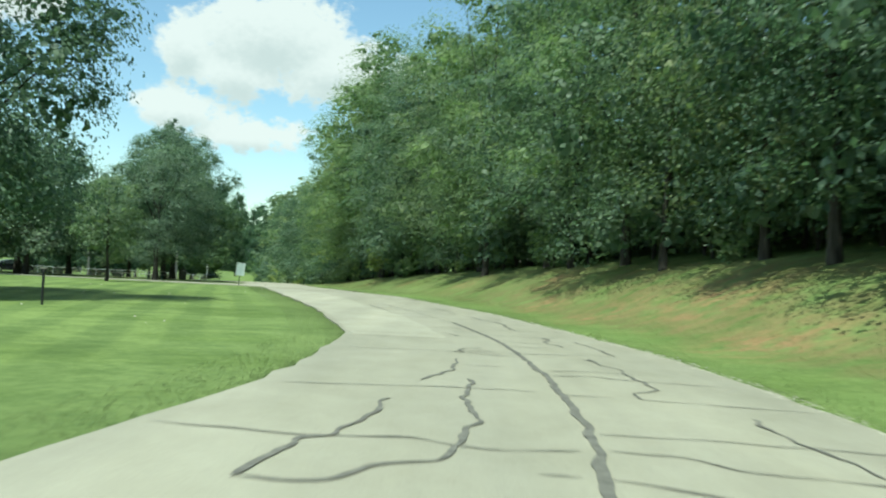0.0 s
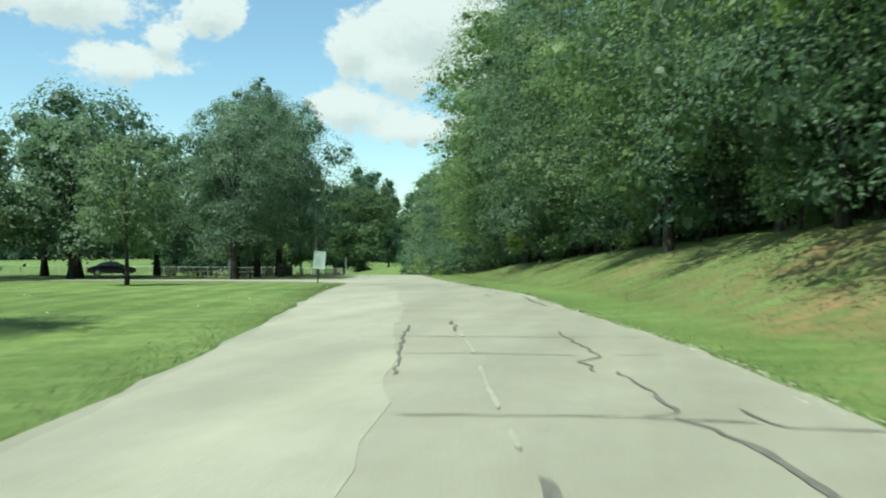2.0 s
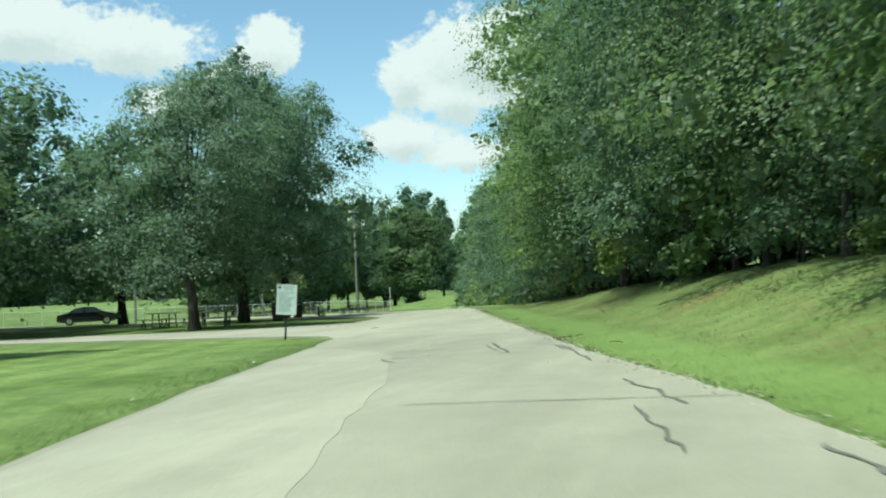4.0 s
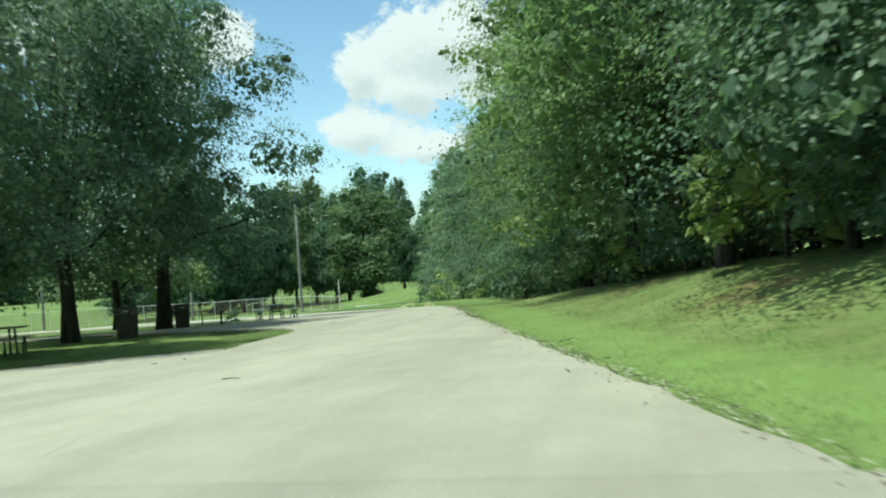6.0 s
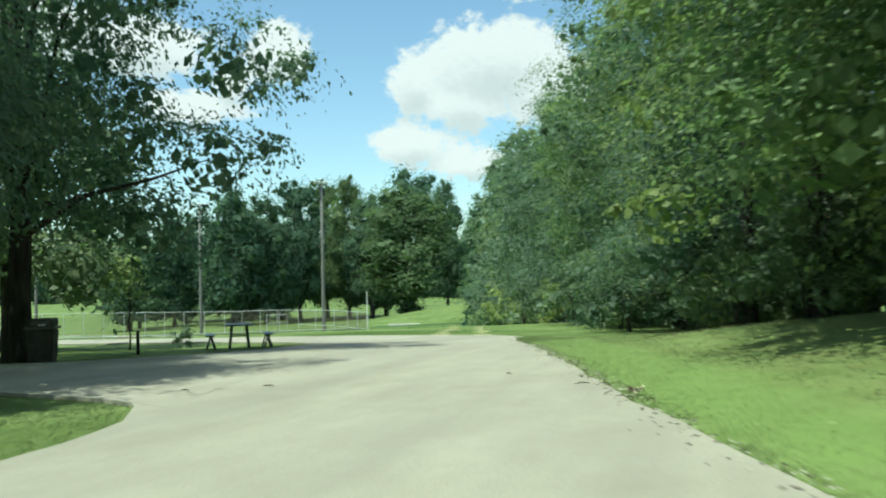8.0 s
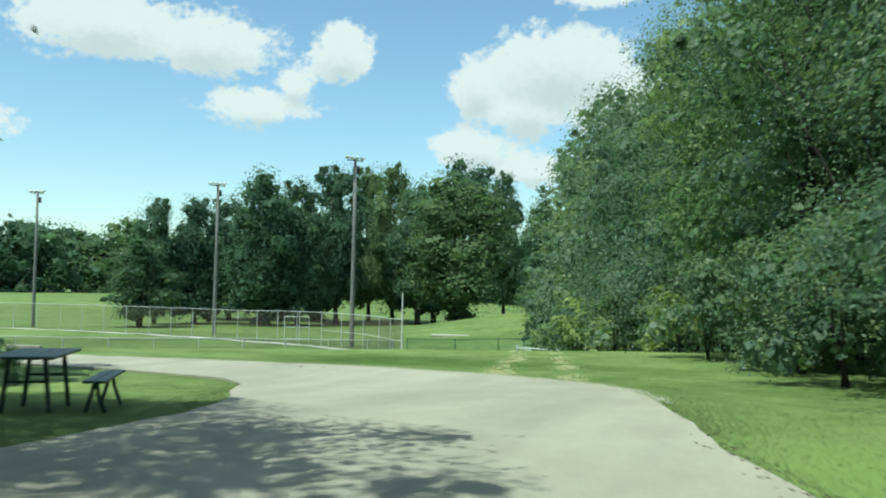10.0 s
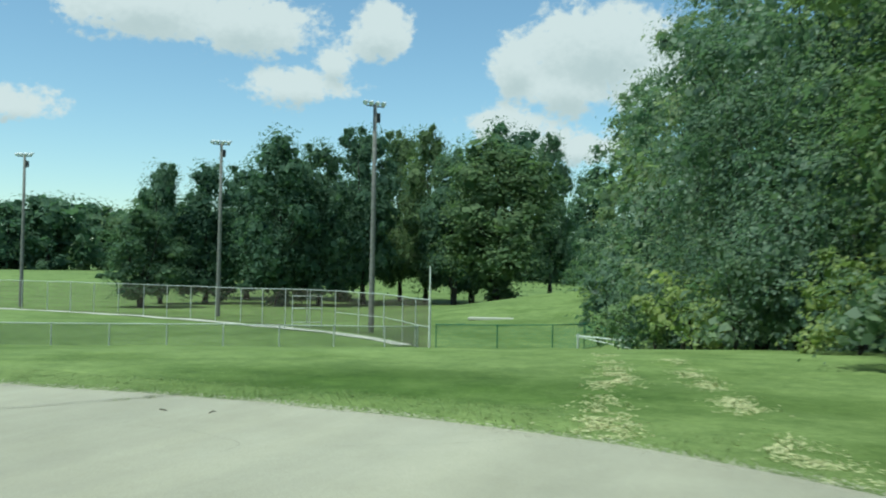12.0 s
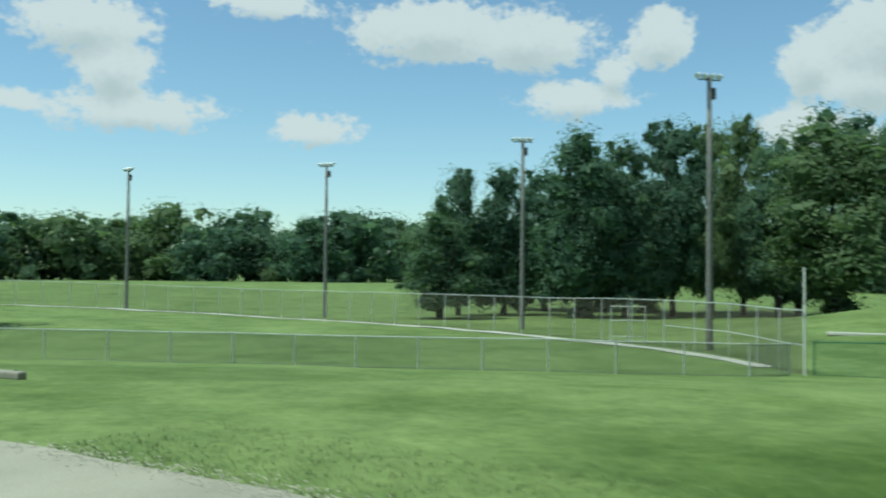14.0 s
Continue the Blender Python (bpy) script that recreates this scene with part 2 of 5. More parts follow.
def bark_material():
    k = Mat("bark", 0.95, 0, 0.1)
    n = k.noise(7.0, 6.0, (1, 1, 0.18))
    k.color(k.ramp(n, (0.3, (0.028, 0.026, 0.023)), (0.7, (0.085, 0.078, 0.068))))
    k.bump(n, 0.9, 0.05)
    return k.m


ASPHALT = asphalt_material("aged_asphalt", 0.975)
ASPHALT_PALE = asphalt_material("bleached_asphalt", 1.06)
ASPHALT_OVERLAY = asphalt_material("overlay_asphalt", 1.11)
GROUND = grass_ground_material()
BARK = bark_material()
LEAF_WOOD = leaf_material("woodland_leaf", (0.096, 0.156, 0.110), (0.240, 0.313, 0.215))
LEAF_DEEP = leaf_material("deep_woodland_leaf", (0.083, 0.138, 0.095), (0.202, 0.274, 0.182))
LEAF_PALE = leaf_material("pale_woodland_leaf", (0.135, 0.205, 0.100), (0.305, 0.385, 0.200), 0.55, 0.3)
LEAF_MID = leaf_material("olive_woodland_leaf", (0.108, 0.172, 0.094), (0.248, 0.325, 0.182), 0.55, 0.3)
LEAF_MAPLE = leaf_material("maple_leaf", (0.097, 0.156, 0.114), (0.240, 0.313, 0.222))
LEAF_FAR = leaf_material("far_leaf", (0.076, 0.132, 0.094), (0.160, 0.236, 0.162), 0.7, 0.12)
BLADE = blade_material("grass_blade", (0.176, 0.24, 0.087), (0.248, 0.32, 0.124))
DRYBLADE = blade_material("half_dry_grass_blade", (0.15, 0.18, 0.07), (0.21, 0.23, 0.10))
TAR = plain("crack_sealant", (0.155, 0.147, 0.128), 0.85, 0, 0.35, 9.0)
TAR_OLD = plain("worn_crack_sealant", (0.16, 0.15, 0.125), 0.75, 0, 0.3, 6.0)
DUST = plain("limestone_grit", (0.42, 0.395, 0.32), 0.95, 0, 0.25, 14.0)
STRAW = plain("cut_straw", (0.58, 0.56, 0.33), 0.95, 0, 0.2, 11.0)
PALE_LINE = plain("worn_pale_paint", (0.368, 0.350, 0.278), 0.85, 0, 0.12, 4.0)
YELLOW = plain("worn_yellow_paint", (0.345, 0.322, 0.238), 0.85, 0, 0.08, 4.0)
STEEL = plain("galvanised_steel", (0.52, 0.54, 0.52), 0.5, 0.15, 0.12, 9.0)
RUSTWIRE = plain("rusty_fence_wire", (0.20, 0.165, 0.135), 0.7, 0.1, 0.2, 5.0)
WIRE = plain("fence_wire", (0.22, 0.235, 0.225), 0.5, 0.2, 0.1, 5.0)
GREENWIRE = plain("green_coated_wire", (0.05, 0.16, 0.10), 0.5, 0.1, 0.15, 5.0)
WHITEPAINT = plain("white_paint", (0.78, 0.78, 0.75), 0.5, 0, 0.06, 5.0)
CONCRETE = plain("concrete", (0.50, 0.48, 0.42), 0.9, 0, 0.14, 3.0)
POLEWOOD = plain("weathered_pole", (0.18, 0.178, 0.165), 0.85, 0, 0.25, 5.0)
LAMPGLASS = plain("lamp_housing", (0.74, 0.76, 0.76), 0.35, 0.1, 0.08, 6.0)
DARKSTEEL = plain("dark_steel", (0.06, 0.065, 0.065), 0.5, 0.5, 0.15, 8.0)
SIGNWHITE = plain("sign_face", (0.62, 0.68, 0.68), 0.4, 0, 0.05, 4.0)
SIGNINK = plain("sign_ink", (0.12, 0.16, 0.18), 0.5, 0, 0.1, 8.0)
SIGNGREY = plain("sign_grey_ink", (0.42, 0.48, 0.49), 0.5, 0, 0.08, 8.0)
SIGNFAINT = plain("sign_faint_ink", (0.585, 0.65, 0.65), 0.5, 0, 0.08, 8.0)
POSTBLACK = plain("post_black", (0.018, 0.02, 0.02), 0.5, 0, 0.2, 9.0)
BENCHGREEN = plain("table_green_coating", (0.045, 0.085, 0.07), 0.45, 0, 0.2, 7.0)
BENCHWOOD = plain("weathered_bench_board", (0.30, 0.28, 0.24), 0.85, 0, 0.2, 6.0)
BINBROWN = plain("bin_brown", (0.075, 0.07, 0.06), 0.7, 0, 0.3, 6.0)
BINLID = plain("bin_lid", (0.12, 0.125, 0.12), 0.5, 0, 0.2, 6.0)
CARPAINT = plain("black_car_paint", (0.012, 0.013, 0.016), 0.22, 0.1, 0.1, 3.0, 0.6)
CARGLASS = plain("dark_car_glass", (0.02, 0.025, 0.03), 0.08, 0, 0.1, 3.0, 0.7)
RUBBER = plain("tyre_rubber", (0.02, 0.02, 0.02), 0.85, 0, 0.2, 20.0)
RIM = plain("alloy_rim", (0.45, 0.46, 0.47), 0.35, 0.8, 0.1, 12.0)
TWIG = plain("dead_twig", (0.07, 0.055, 0.04), 0.95, 0, 0.3, 20.0)


# ---------------------------------------------------------------- ground shape
def step(a, b, v):
    s = np.clip((np.asarray(v, float) - a) / (b - a), 0, 1)
    return s * s * (3 - 2 * s)


PROFILE = [(-60, -0.4), (-20, -0.65), (-1.5, -0.83), (8.5, -1.05), (19, -1.15), (27, -1.16), (50, -1.31), (60, -1.47), (69, -1.59), (77, -1.75), (82, -1.80), (90, -1.84), (99, -1.98), (106, -2.22), (112, -2.52), (118, -2.64), (130, -2.66)]
LEFT = [(-6.0, -60), (-4.0, -30), (-2.6, -8), (-1.62, 4.5), (-1.28, 8), (-1.12, 12), (-1.2, 18), (-1.84, 21.5), (-2.75, 26), (-3.86, 30.7), (-4.93, 35.1), (-6.0, 39.2), (-7.5, 44.6), (-10.35, 56.0), (-11.45, 61.0), (-12.35, 64.0), (-12.6, 65.7)]
RIGHT = [(1.0, -60), (3.0, -30), (4.8, -8), (4.9, 4), (5.05, 8.5), (5.08, 11), (4.85, 16.7), (3.98, 22.5), (3.08, 27.4), (2.12, 32.8), (0.65, 38.7), (-2.0, 50.2), (-4.0, 56), (-6.0, 62.8), (-8.0, 70), (-9.6, 75.5), (-11.1, 80.6), (-13.0, 86.9), (-15.0, 94.5), (-17.0, 101.5), (-18.6, 108.5)]
BANK_AMP = [(-60, 1.1), (30, 1.12), (45, 1.05), (60, 0.86), (71, 0.80), (76, 0.73), (85, 0.62), (95, 0.44), (103, 0.25), (110, 0.08), (116, 0.0)]
BANK = [(0, 0), (1.5, 0.0), (2.6, 0.12), (3.8, 0.52), (5.2, 1.15), (6.5, 1.75), (8.0, 2.15), (11, 2.7), (16, 4.2), (25, 7.0), (40, 10.5), (90, 16.0)]


def smooth_table(table, v, width=3.0):
    xs, zs = np.array(table).T
    v = np.asarray(v, float)
    return sum(np.interp(v + o * width, xs, zs) * w for o, w in ((-1, 0.25), (0, 0.5), (1, 0.25)))


def right_edge(y):
    t = np.array(RIGHT)
    return np.interp(y, t[:, 1], t[:, 0])


def left_edge(y):
    t = np.array(LEFT)
    return np.interp(y, t[:, 1], t[:, 0])


def ground_z(x, y):
    x, y = np.asarray(x, float), np.asarray(y, float)
    z = smooth_table(PROFILE, y)
    off = (x - right_edge(np.clip(y, -60, 108.5))) * 0.97
    xs, hs = np.array(BANK).T
    b = (np.interp(off - 0.4, xs, hs) + np.interp(off, xs, hs) + np.interp(off + 0.4, xs, hs)) / 3
    z = z + b * smooth_table(BANK_AMP, y, 4.0)
    # the ball field lies below the end of the road
    u = 0.88 * (y - 115) + 0.47 * (-x - 33)
    z = z - 2.5 * step(3, 38, u) - 0.18 * step(-20, -30, x) * step(85, 100, y) * step(118, 108, y)
    z = z + 3.2 * step(-62, -34, x) * step(150, 200, y)
    z = z + 1.9 * step(203, 262, y + 0.3 * (-x - 80)) * step(-60, -100, x) + 0.7 * step(-92, -135, x) * step(120, 150, y) + 9.0 * step(300, 640, np.hypot(x + 27, y - 100))
    # faint unevenness of the turf
    z = z + 0.03 * np.sin(x * 0.9 + 0.7 * np.sin(y * 0.35)) * np.sin(y * 0.62 + 1.3) * step(0.2, 2.5, np.abs(off) * (off > 0) + 3 * (off <= -8) * ((y < 62) | (y > 122) | (x < -60)))
    return z


def gz(x, y):
    return float(ground_z(x, y))


def mesh_from(name, verts, faces, material=None, smooth=False):
    me = bpy.data.meshes.new(name)
    me.from_pydata([tuple(v) for v in verts], [], [tuple(f) for f in faces])
    if material:
        me.materials.append(material)
    if smooth:
        me.polygons.foreach_set("use_smooth", [True] * len(me.polygons))
    me.update()
    return me


def quads_mesh(name, co, nper, material, smooth=False):
    """A mesh of loose faces with nper corners each, from an array of corners."""
    n = len(co) // nper
    me = bpy.data.meshes.new(name)
    me.vertices.add(len(co))
    me.vertices.foreach_set("co", np.asarray(co, np.float32).ravel())
    me.loops.add(n * nper)
    me.loops.foreach_set("vertex_index", np.arange(n * nper, dtype=np.int32))
    me.polygons.add(n)
    me.polygons.foreach_set("loop_start", np.arange(0, n * nper, nper, dtype=np.int32))
    me.polygons.foreach_set("loop_total", np.full(n, nper, np.int32))
    if smooth:
        me.polygons.foreach_set("use_smooth", np.ones(n, bool))
    me.materials.append(material)
    me.update(calc_edges=True)
    me.validate()
    return me


def axis(lo, hi, fine_lo, fine_hi, fine, grow=1.18):
    pts = list(np.arange(fine_lo, fine_hi + fine / 2, fine))
    d, v = fine, fine_lo
    while v > lo:
        d *= grow
        v -= d
        pts.insert(0, v)
    d, v = fine, pts[-1]
    while v < hi:
        d *= grow
        v += d
        pts.append(v)
    return np.array(pts)


def build_ground():
    gx, gy = axis(-2600, 2600, -46, 22, 0.6), axis(-1500, 3200, -12, 128, 0.6)
    X, Y = np.meshgrid(gx, gy)
    Z = ground_z(X, Y)
    co = np.stack([X, Y, Z], -1).reshape(-1, 3)
    ny, nx = X.shape
    i = np.arange(ny * nx).reshape(ny, nx)
    f = np.stack([i[:-1, :-1], i[:-1, 1:], i[1:, 1:], i[1:, :-1]], -1).reshape(-1, 4)
    me = bpy.data.meshes.new("ground")
    me.vertices.add(len(co))
    me.vertices.foreach_set("co", co.astype(np.float32).ravel())
    me.loops.add(len(f) * 4)
    me.loops.foreach_set("vertex_index", f.astype(np.int32).ravel())
    me.polygons.add(len(f))
    me.polygons.foreach_set("loop_start", np.arange(0, len(f) * 4, 4, dtype=np.int32))
    me.polygons.foreach_set("loop_total", np.full(len(f), 4, np.int32))
    me.polygons.foreach_set("use_smooth", np.ones(len(f), bool))
    me.materials.append(GROUND)
    me.update(calc_edges=True)
    off = (co[:, 0] - right_edge(np.clip(co[:, 1], -60, 108.5))) * 0.97
    on_bank = step(1.5, 2.9, off) * step(9.5, 6.5, off) * step(108, 92, co[:, 1])
    dry = on_bank * (0.38 + 0.55 * step(62, 38, co[:, 1]))
    spots = [(5.6, 41.2, 1.6), (5.8, 29, 2.2), (1.9, 53.3, 1.5), (4.6, 35.5, 1.6), (8.2, 25, 2.4), (-5.8, 79.0, 1.3), (-8.2, 88.5, 1.4), (-2.2, 66.5, 1.0), (7.6, 18, 2.0)]
    clay = np.zeros(len(co))
    for cx, cy, r in spots:
        clay = np.maximum(clay, np.clip(1.25 - np.hypot(co[:, 0] - cx, (co[:, 1] - cy) * 0.7) / r, 0, 1))
    mow = step(-1.0, -2.5, off + 6.5) * step(66.5, 65.5, co[:, 1]) * step(-70, -50, co[:, 0])
    lush = step(-0.3, 0.3, off) * step(2.9, 1.5, off) * step(112, 100, co[:, 1]) * (0.35 + 0.65 * step(38, 52, co[:, 1]))
    dark_patch = np.clip(1.7 - 1.2 * np.hypot((co[:, 0] + 26.4) / 4.6, (co[:, 1] - 118.7) / 2.0), 0, 1) * 1.0
    for nm, val in (("dark_patch", dark_patch), ("dry", dry), ("clay", clay), ("mow", mow), ("lush", lush)):
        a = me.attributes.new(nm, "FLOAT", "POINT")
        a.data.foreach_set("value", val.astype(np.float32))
    return tagged(new("ground", me), "sunlit mown grass with dry bank and clay spots", "grass", kind="structure")


ground = build_ground()


# ---------------------------------------------------------------- paving
def resample(pts, d):
    p = np.array(pts, float)
    s = np.r_[0, np.cumsum(np.hypot(*np.diff(p, axis=0).T))]
    k = max(2, int(s[-1] / d) + 1)
    t = np.linspace(0, s[-1], k)
    return np.stack([np.interp(t, s, p[:, 0]), np.interp(t, s, p[:, 1])], -1)


def relax(p, times=3):
    p = p.copy()
    for _ in range(times):
        p[1:-1] = 0.25 * p[:-2] + 0.5 * p[1:-1] + 0.25 * p[2:]
    return p


def ribbon(a, b, lift, across=10, depth=0.10, ragged=0.035, seed=1):
    """A paved strip between two edge lines, lying on the ground, with a broken edge and a side face."""
    rnd = np.random.RandomState(seed)
    n = max(len(a), len(b))
    verts, faces = [], []
    t = np.linspace(0, 1, across + 1)
    for i in range(n):
        ja, jb = rnd.normal(0, ragged), rnd.normal(0, ragged)
        w = b[i] - a[i]
        w = w / max(1e-6, np.hypot(*w))
        pa, pb = a[i] + w * ja, b[i] + w * jb
        row = pa[None] + (pb - pa)[None] * t[:, None]
        z = ground_z(row[:, 0], row[:, 1]) + lift
        # the paving bridges the turf's dips and is flat across its edges
        verts += [(pa[0], pa[1], z[0] - depth)] + [(q[0], q[1], h) for q, h in zip(row, z)] + [(pb[0], pb[1], z[-1] - depth)]
    m = across + 3
    for i in range(n - 1):
        for j in range(m - 1):
            faces.append((i * m + j, i * m + j + 1, (i + 1) * m + j + 1, (i + 1) * m + j))
    return verts, faces


def paved(name, a, b, lift, label, d=0.8, material=None, **kw):
    n = max(len(resample(a, d)), len(resample(b, d)))

    def even(p):
        q = resample(p, 0.2)
        s = np.linspace(0, len(q) - 1, n)
        return relax(np.stack([np.interp(s, np.arange(len(q)), q[:, 0]), np.interp(s, np.arange(len(q)), q[:, 1])], -1))
    v, f = ribbon(even(a), even(b), lift, **kw)
    ob = new(name, mesh_from(name, v, f, material or ASPHALT))
    return tagged(ob, label, "road", kind="structure")


def edge_by_y(table, ys):
    t = np.array(table)
    return [(float(np.interp(y, t[:, 1], t[:, 0])), float(y)) for y in ys]


ys_main = list(np.arange(-58, 65.8, 1.0))
main_left = edge_by_y(LEFT, ys_main)
main_right = edge_by_y(RIGHT, ys_main)
# the road past the junctions: left side runs along the two grass islands, right side bends round the end
side_left = [(-12.5, 65.0), (-14.4, 69), (-16.6, 75), (-17.5, 81), (-17.7, 84.0), (-18.0, 85.6), (-18.8, 87.0), (-20.2, 87.8), (-21.6, 92), (-23.0, 97), (-23.4, 101), (-23.9, 104), (-24.7, 106.0), (-25.6, 107.3), (-26.2, 108.6), (-27.0, 110.4), (-28.1, 111.0), (-29.2, 111.5), (-31, 112.0), (-36, 112.3), (-42, 111.5), (-48, 108)]
side_right = [(-6.7, 65.0), (-7.8, 69), (-9.5, 75), (-11.2, 81), (-12.2, 84.4), (-13.1, 87.2), (-14.4, 92), (-15.7, 97), (-16.9, 101), (-17.7, 104.4), (-18.5, 108.6), (-19.2, 111.4), (-20.3, 113.1), (-21.4, 114.0), (-22.8, 114.7), (-24.1, 115.1), (-25.6, 115.5), (-27.5, 115.75), (-31.0, 115.65), (-34.0, 115.4), (-38.5, 115.3), (-44, 115.4), (-52, 113.5)]
road = paved("road", main_left, main_right, 0.050, "pale sun-bleached asphalt park road with sealed cracks")
road_end = paved("road_end", side_left, side_right, 0.0515, "pale worn asphalt at the road's end bend", material=ASPHALT_PALE, seed=2)
drive_1 = paved("drive_1", [(-12.3, 65.2), (-13.2, 66.6), (-15.6, 67.35), (-20.1, 67.9), (-27, 68.3), (-40, 68.0), (-62, 64)], [(-16.5, 79.6), (-18.2, 78.8), (-19.9, 76.9), (-22.6, 74.8), (-28, 73.2), (-40, 72.3), (-62, 69)], 0.053, "pale asphalt side drive to the picnic ground", material=ASPHALT_PALE, seed=3)
drive_2 = paved("drive_2", [(-18.2, 86.4), (-19.3, 87.3), (-21.4, 87.75), (-23.7, 88.5), (-30, 90.2), (-40, 90.5), (-50, 88)], [(-21.5, 101.5), (-23.0, 99.0), (-25.5, 95.2), (-30, 93.6), (-40, 93.6), (-50, 91.5)], 0.0545, "pale asphalt cut-through beside the picnic lawn", material=ASPHALT_PALE, seed=4)
loop_road = paved("loop_road", [(-47, 108), (-50, 104), (-52, 98), (-52, 88), (-51, 78), (-50, 68)], [(-51, 116), (-56, 109), (-57.5, 99), (-57.5, 88), (-56.5, 78), (-55, 68)], 0.056, "pale asphalt loop road beside the ball field", seed=5)


# ---------------------------------------------------------------- trees
def leaf_quads(centres, normals, size, rnd, narrow=0.55):
    """Folded, pointed leaves (two triangles each) at centres, facing normals roughly."""
    n = len(centres)
    nrm = normals + rnd.normal(0, 0.36, (n, 3))
    nrm /= np.linalg.norm(nrm, axis=1, keepdims=True) + 1e-9
    t = np.cross(nrm, rnd.normal(0, 1, (n, 3)))
    t /= np.linalg.norm(t, axis=1, keepdims=True) + 1e-9
    b = np.cross(nrm, t)
    s = size * rnd.uniform(0.65, 1.35, (n, 1))
    fold = nrm * s * 0.10
    p0 = centres - t * s * 0.5
    p1 = centres + b * s * 0.5 * narrow + fold
    p2 = centres + t * s * 0.5
    p3 = centres - b * s * 0.5 * narrow + fold
    return np.stack([p0, p1, p2, p3], 1).reshape(-1, 3)


def tube(path, radii, sides=7, rnd=None):
    """A tapered limb along a path."""
    verts, faces = [], []
    path = [Vector(p) for p in path]
    for i, (p, r) in enumerate(zip(path, radii)):
        d = (path[min(i + 1, len(path) - 1)] - path[max(i - 1, 0)]).normalized()
        u = d.cross(Vector((0.31, 0.95, 0.05))).normalized()
        v = d.cross(u)
        for k in range(sides):
            a = 2 * math.pi * k / sides
            wob = 1 + (rnd.uniform(-0.1, 0.1) if rnd is not None else 0)
            verts.append(p + (u * math.cos(a) + v * math.sin(a)) * r * wob)
    for i in range(len(path) - 1):
        for k in range(sides):
            k2 = (k + 1) % sides
            faces.append((i * sides + k, i * sides + k2, (i + 1) * sides + k2, (i + 1) * sides + k))
    faces.append(tuple(range((len(path) - 1) * sides, len(path) * sides)))
    return verts, faces


def join(parts):
    verts, faces = [], []
    for v, f in parts:
        o = len(verts)
        verts += list(v)
        faces += [tuple(i + o for i in q) for q in f]
    return verts, faces


def unit(v):
    return v / (np.linalg.norm(v, axis=-1, keepdims=True) + 1e-9)


def crown_lobes(rnd, count, height, clear, rx, profile, lobe):
    """Rounded masses of foliage that fill a crown: each has a centre and a radius. profile: breadth at foot, middle and top."""
    lobes, turn0 = [], rnd.uniform(0, 6.28)
    sway = rnd.uniform(0, 6.28, 3)
    for i in range(count):
        f = (i + 0.5 + rnd.uniform(-0.45, 0.45)) / count
        a = turn0 + 2.39996 * i + rnd.normal(0, 0.3)
        r = rx * lobe * rnd.uniform(0.72, 1.30) * (1.0 - 0.25 * f)
        broad = np.interp(f, (0.0, 0.25, 0.55, 0.85, 1.0), (profile[0], 0.5 * (profile[0] + profile[1]) + 0.06, profile[1], 0.5 * (profile[1] + profile[2]) + 0.08, profile[2]))
        broad *= 1 + 0.10 * math.sin(2 * a + sway[0] + 3 * f) + 0.08 * math.sin(3 * a + sway[1])
        d = max(0.0, rx * broad - r * 0.85) * (rnd.uniform(0.25, 0.55) if i % 4 == 3 else rnd.uniform(0.86, 1.02))
        z = clear + r * 0.6 + f * (height - clear - r * 1.25)
        lobes.append((np.array([math.cos(a) * d, math.sin(a) * d, z]), r))
    return lobes


def crown_mesh(rnd, lobes, mean, sprays, per, leaf, fill, fill_leaf, material, plate, flat=0.74):
    """Leaves in sprays over the upper and outer sides of the lobes, and coarser foliage in their shaded insides."""
    C, N, IC, IN = [], [], [], []
    for c, r in lobes:
        out = unit(np.array([c[0], c[1], 0.35 * r]))
        k = max(4, int(sprays * (r / mean) ** 2))
        e = unit(rnd.normal(0, 1, (k * 4, 3)))
        e = e[(e @ (0.70 * out + (0, 0, 0.38)) + rnd.normal(0, 0.14, len(e))) > -0.32][:k]
        p = rnd.uniform(0, 6.28, 4)
        bump = 1 + 0.15 * np.sin(4.1 * e[:, 0] + p[0]) + 0.15 * np.sin(4.7 * e[:, 1] + p[1]) + 0.12 * np.sin(6.3 * e[:, 2] + p[2]) + rnd.normal(0, 0.07, len(e))
        s = c + e * (r * bump)[:, None] * (1, 1, flat)
        n = rnd.randint(max(2, per // 2), per + per // 2 + 1, len(e))
        i = np.repeat(np.arange(len(e)), n)
        spread = min(0.42 if plate < 0.4 else 0.8, 0.26 * r) + 0.3 * leaf
        q = np.clip(rnd.normal(0, 1, (len(i), 3)), -1.7, 1.7) * (spread, spread, spread * plate)
        # each spray is a drooping plate, lower towards the outside of the crown
        q[:, 2] -= 0.22 * np.hypot(q[:, 0], q[:, 1]) + 0.35 * (q[:, 0] * out[0] + q[:, 1] * out[1])
        C.append(s[i] + q)
        N.append(e[i] * 0.40 + out * 0.25 + (0, 0, 0.75) + q * (0.25 / spread))
        m = max(4, int(fill * (r / mean) ** 2))
        h = unit(rnd.normal(0, 1, (m, 3)))
        IC.append(c + h * (r * 0.80 * rnd.uniform(0.1, 1, (m, 1)) ** 0.5) * (1, 1, flat) - (0, 0, 0.10 * r))
        IN.append(h + (0, 0, 0.3))
    co = np.concatenate([leaf_quads(np.concatenate(C), unit(np.concatenate(N)), leaf, rnd, 0.56), leaf_quads(np.concatenate(IC), unit(np.concatenate(IN)), fill_leaf, rnd, 0.8)])
    return quads_mesh("crown", co, 4, material)


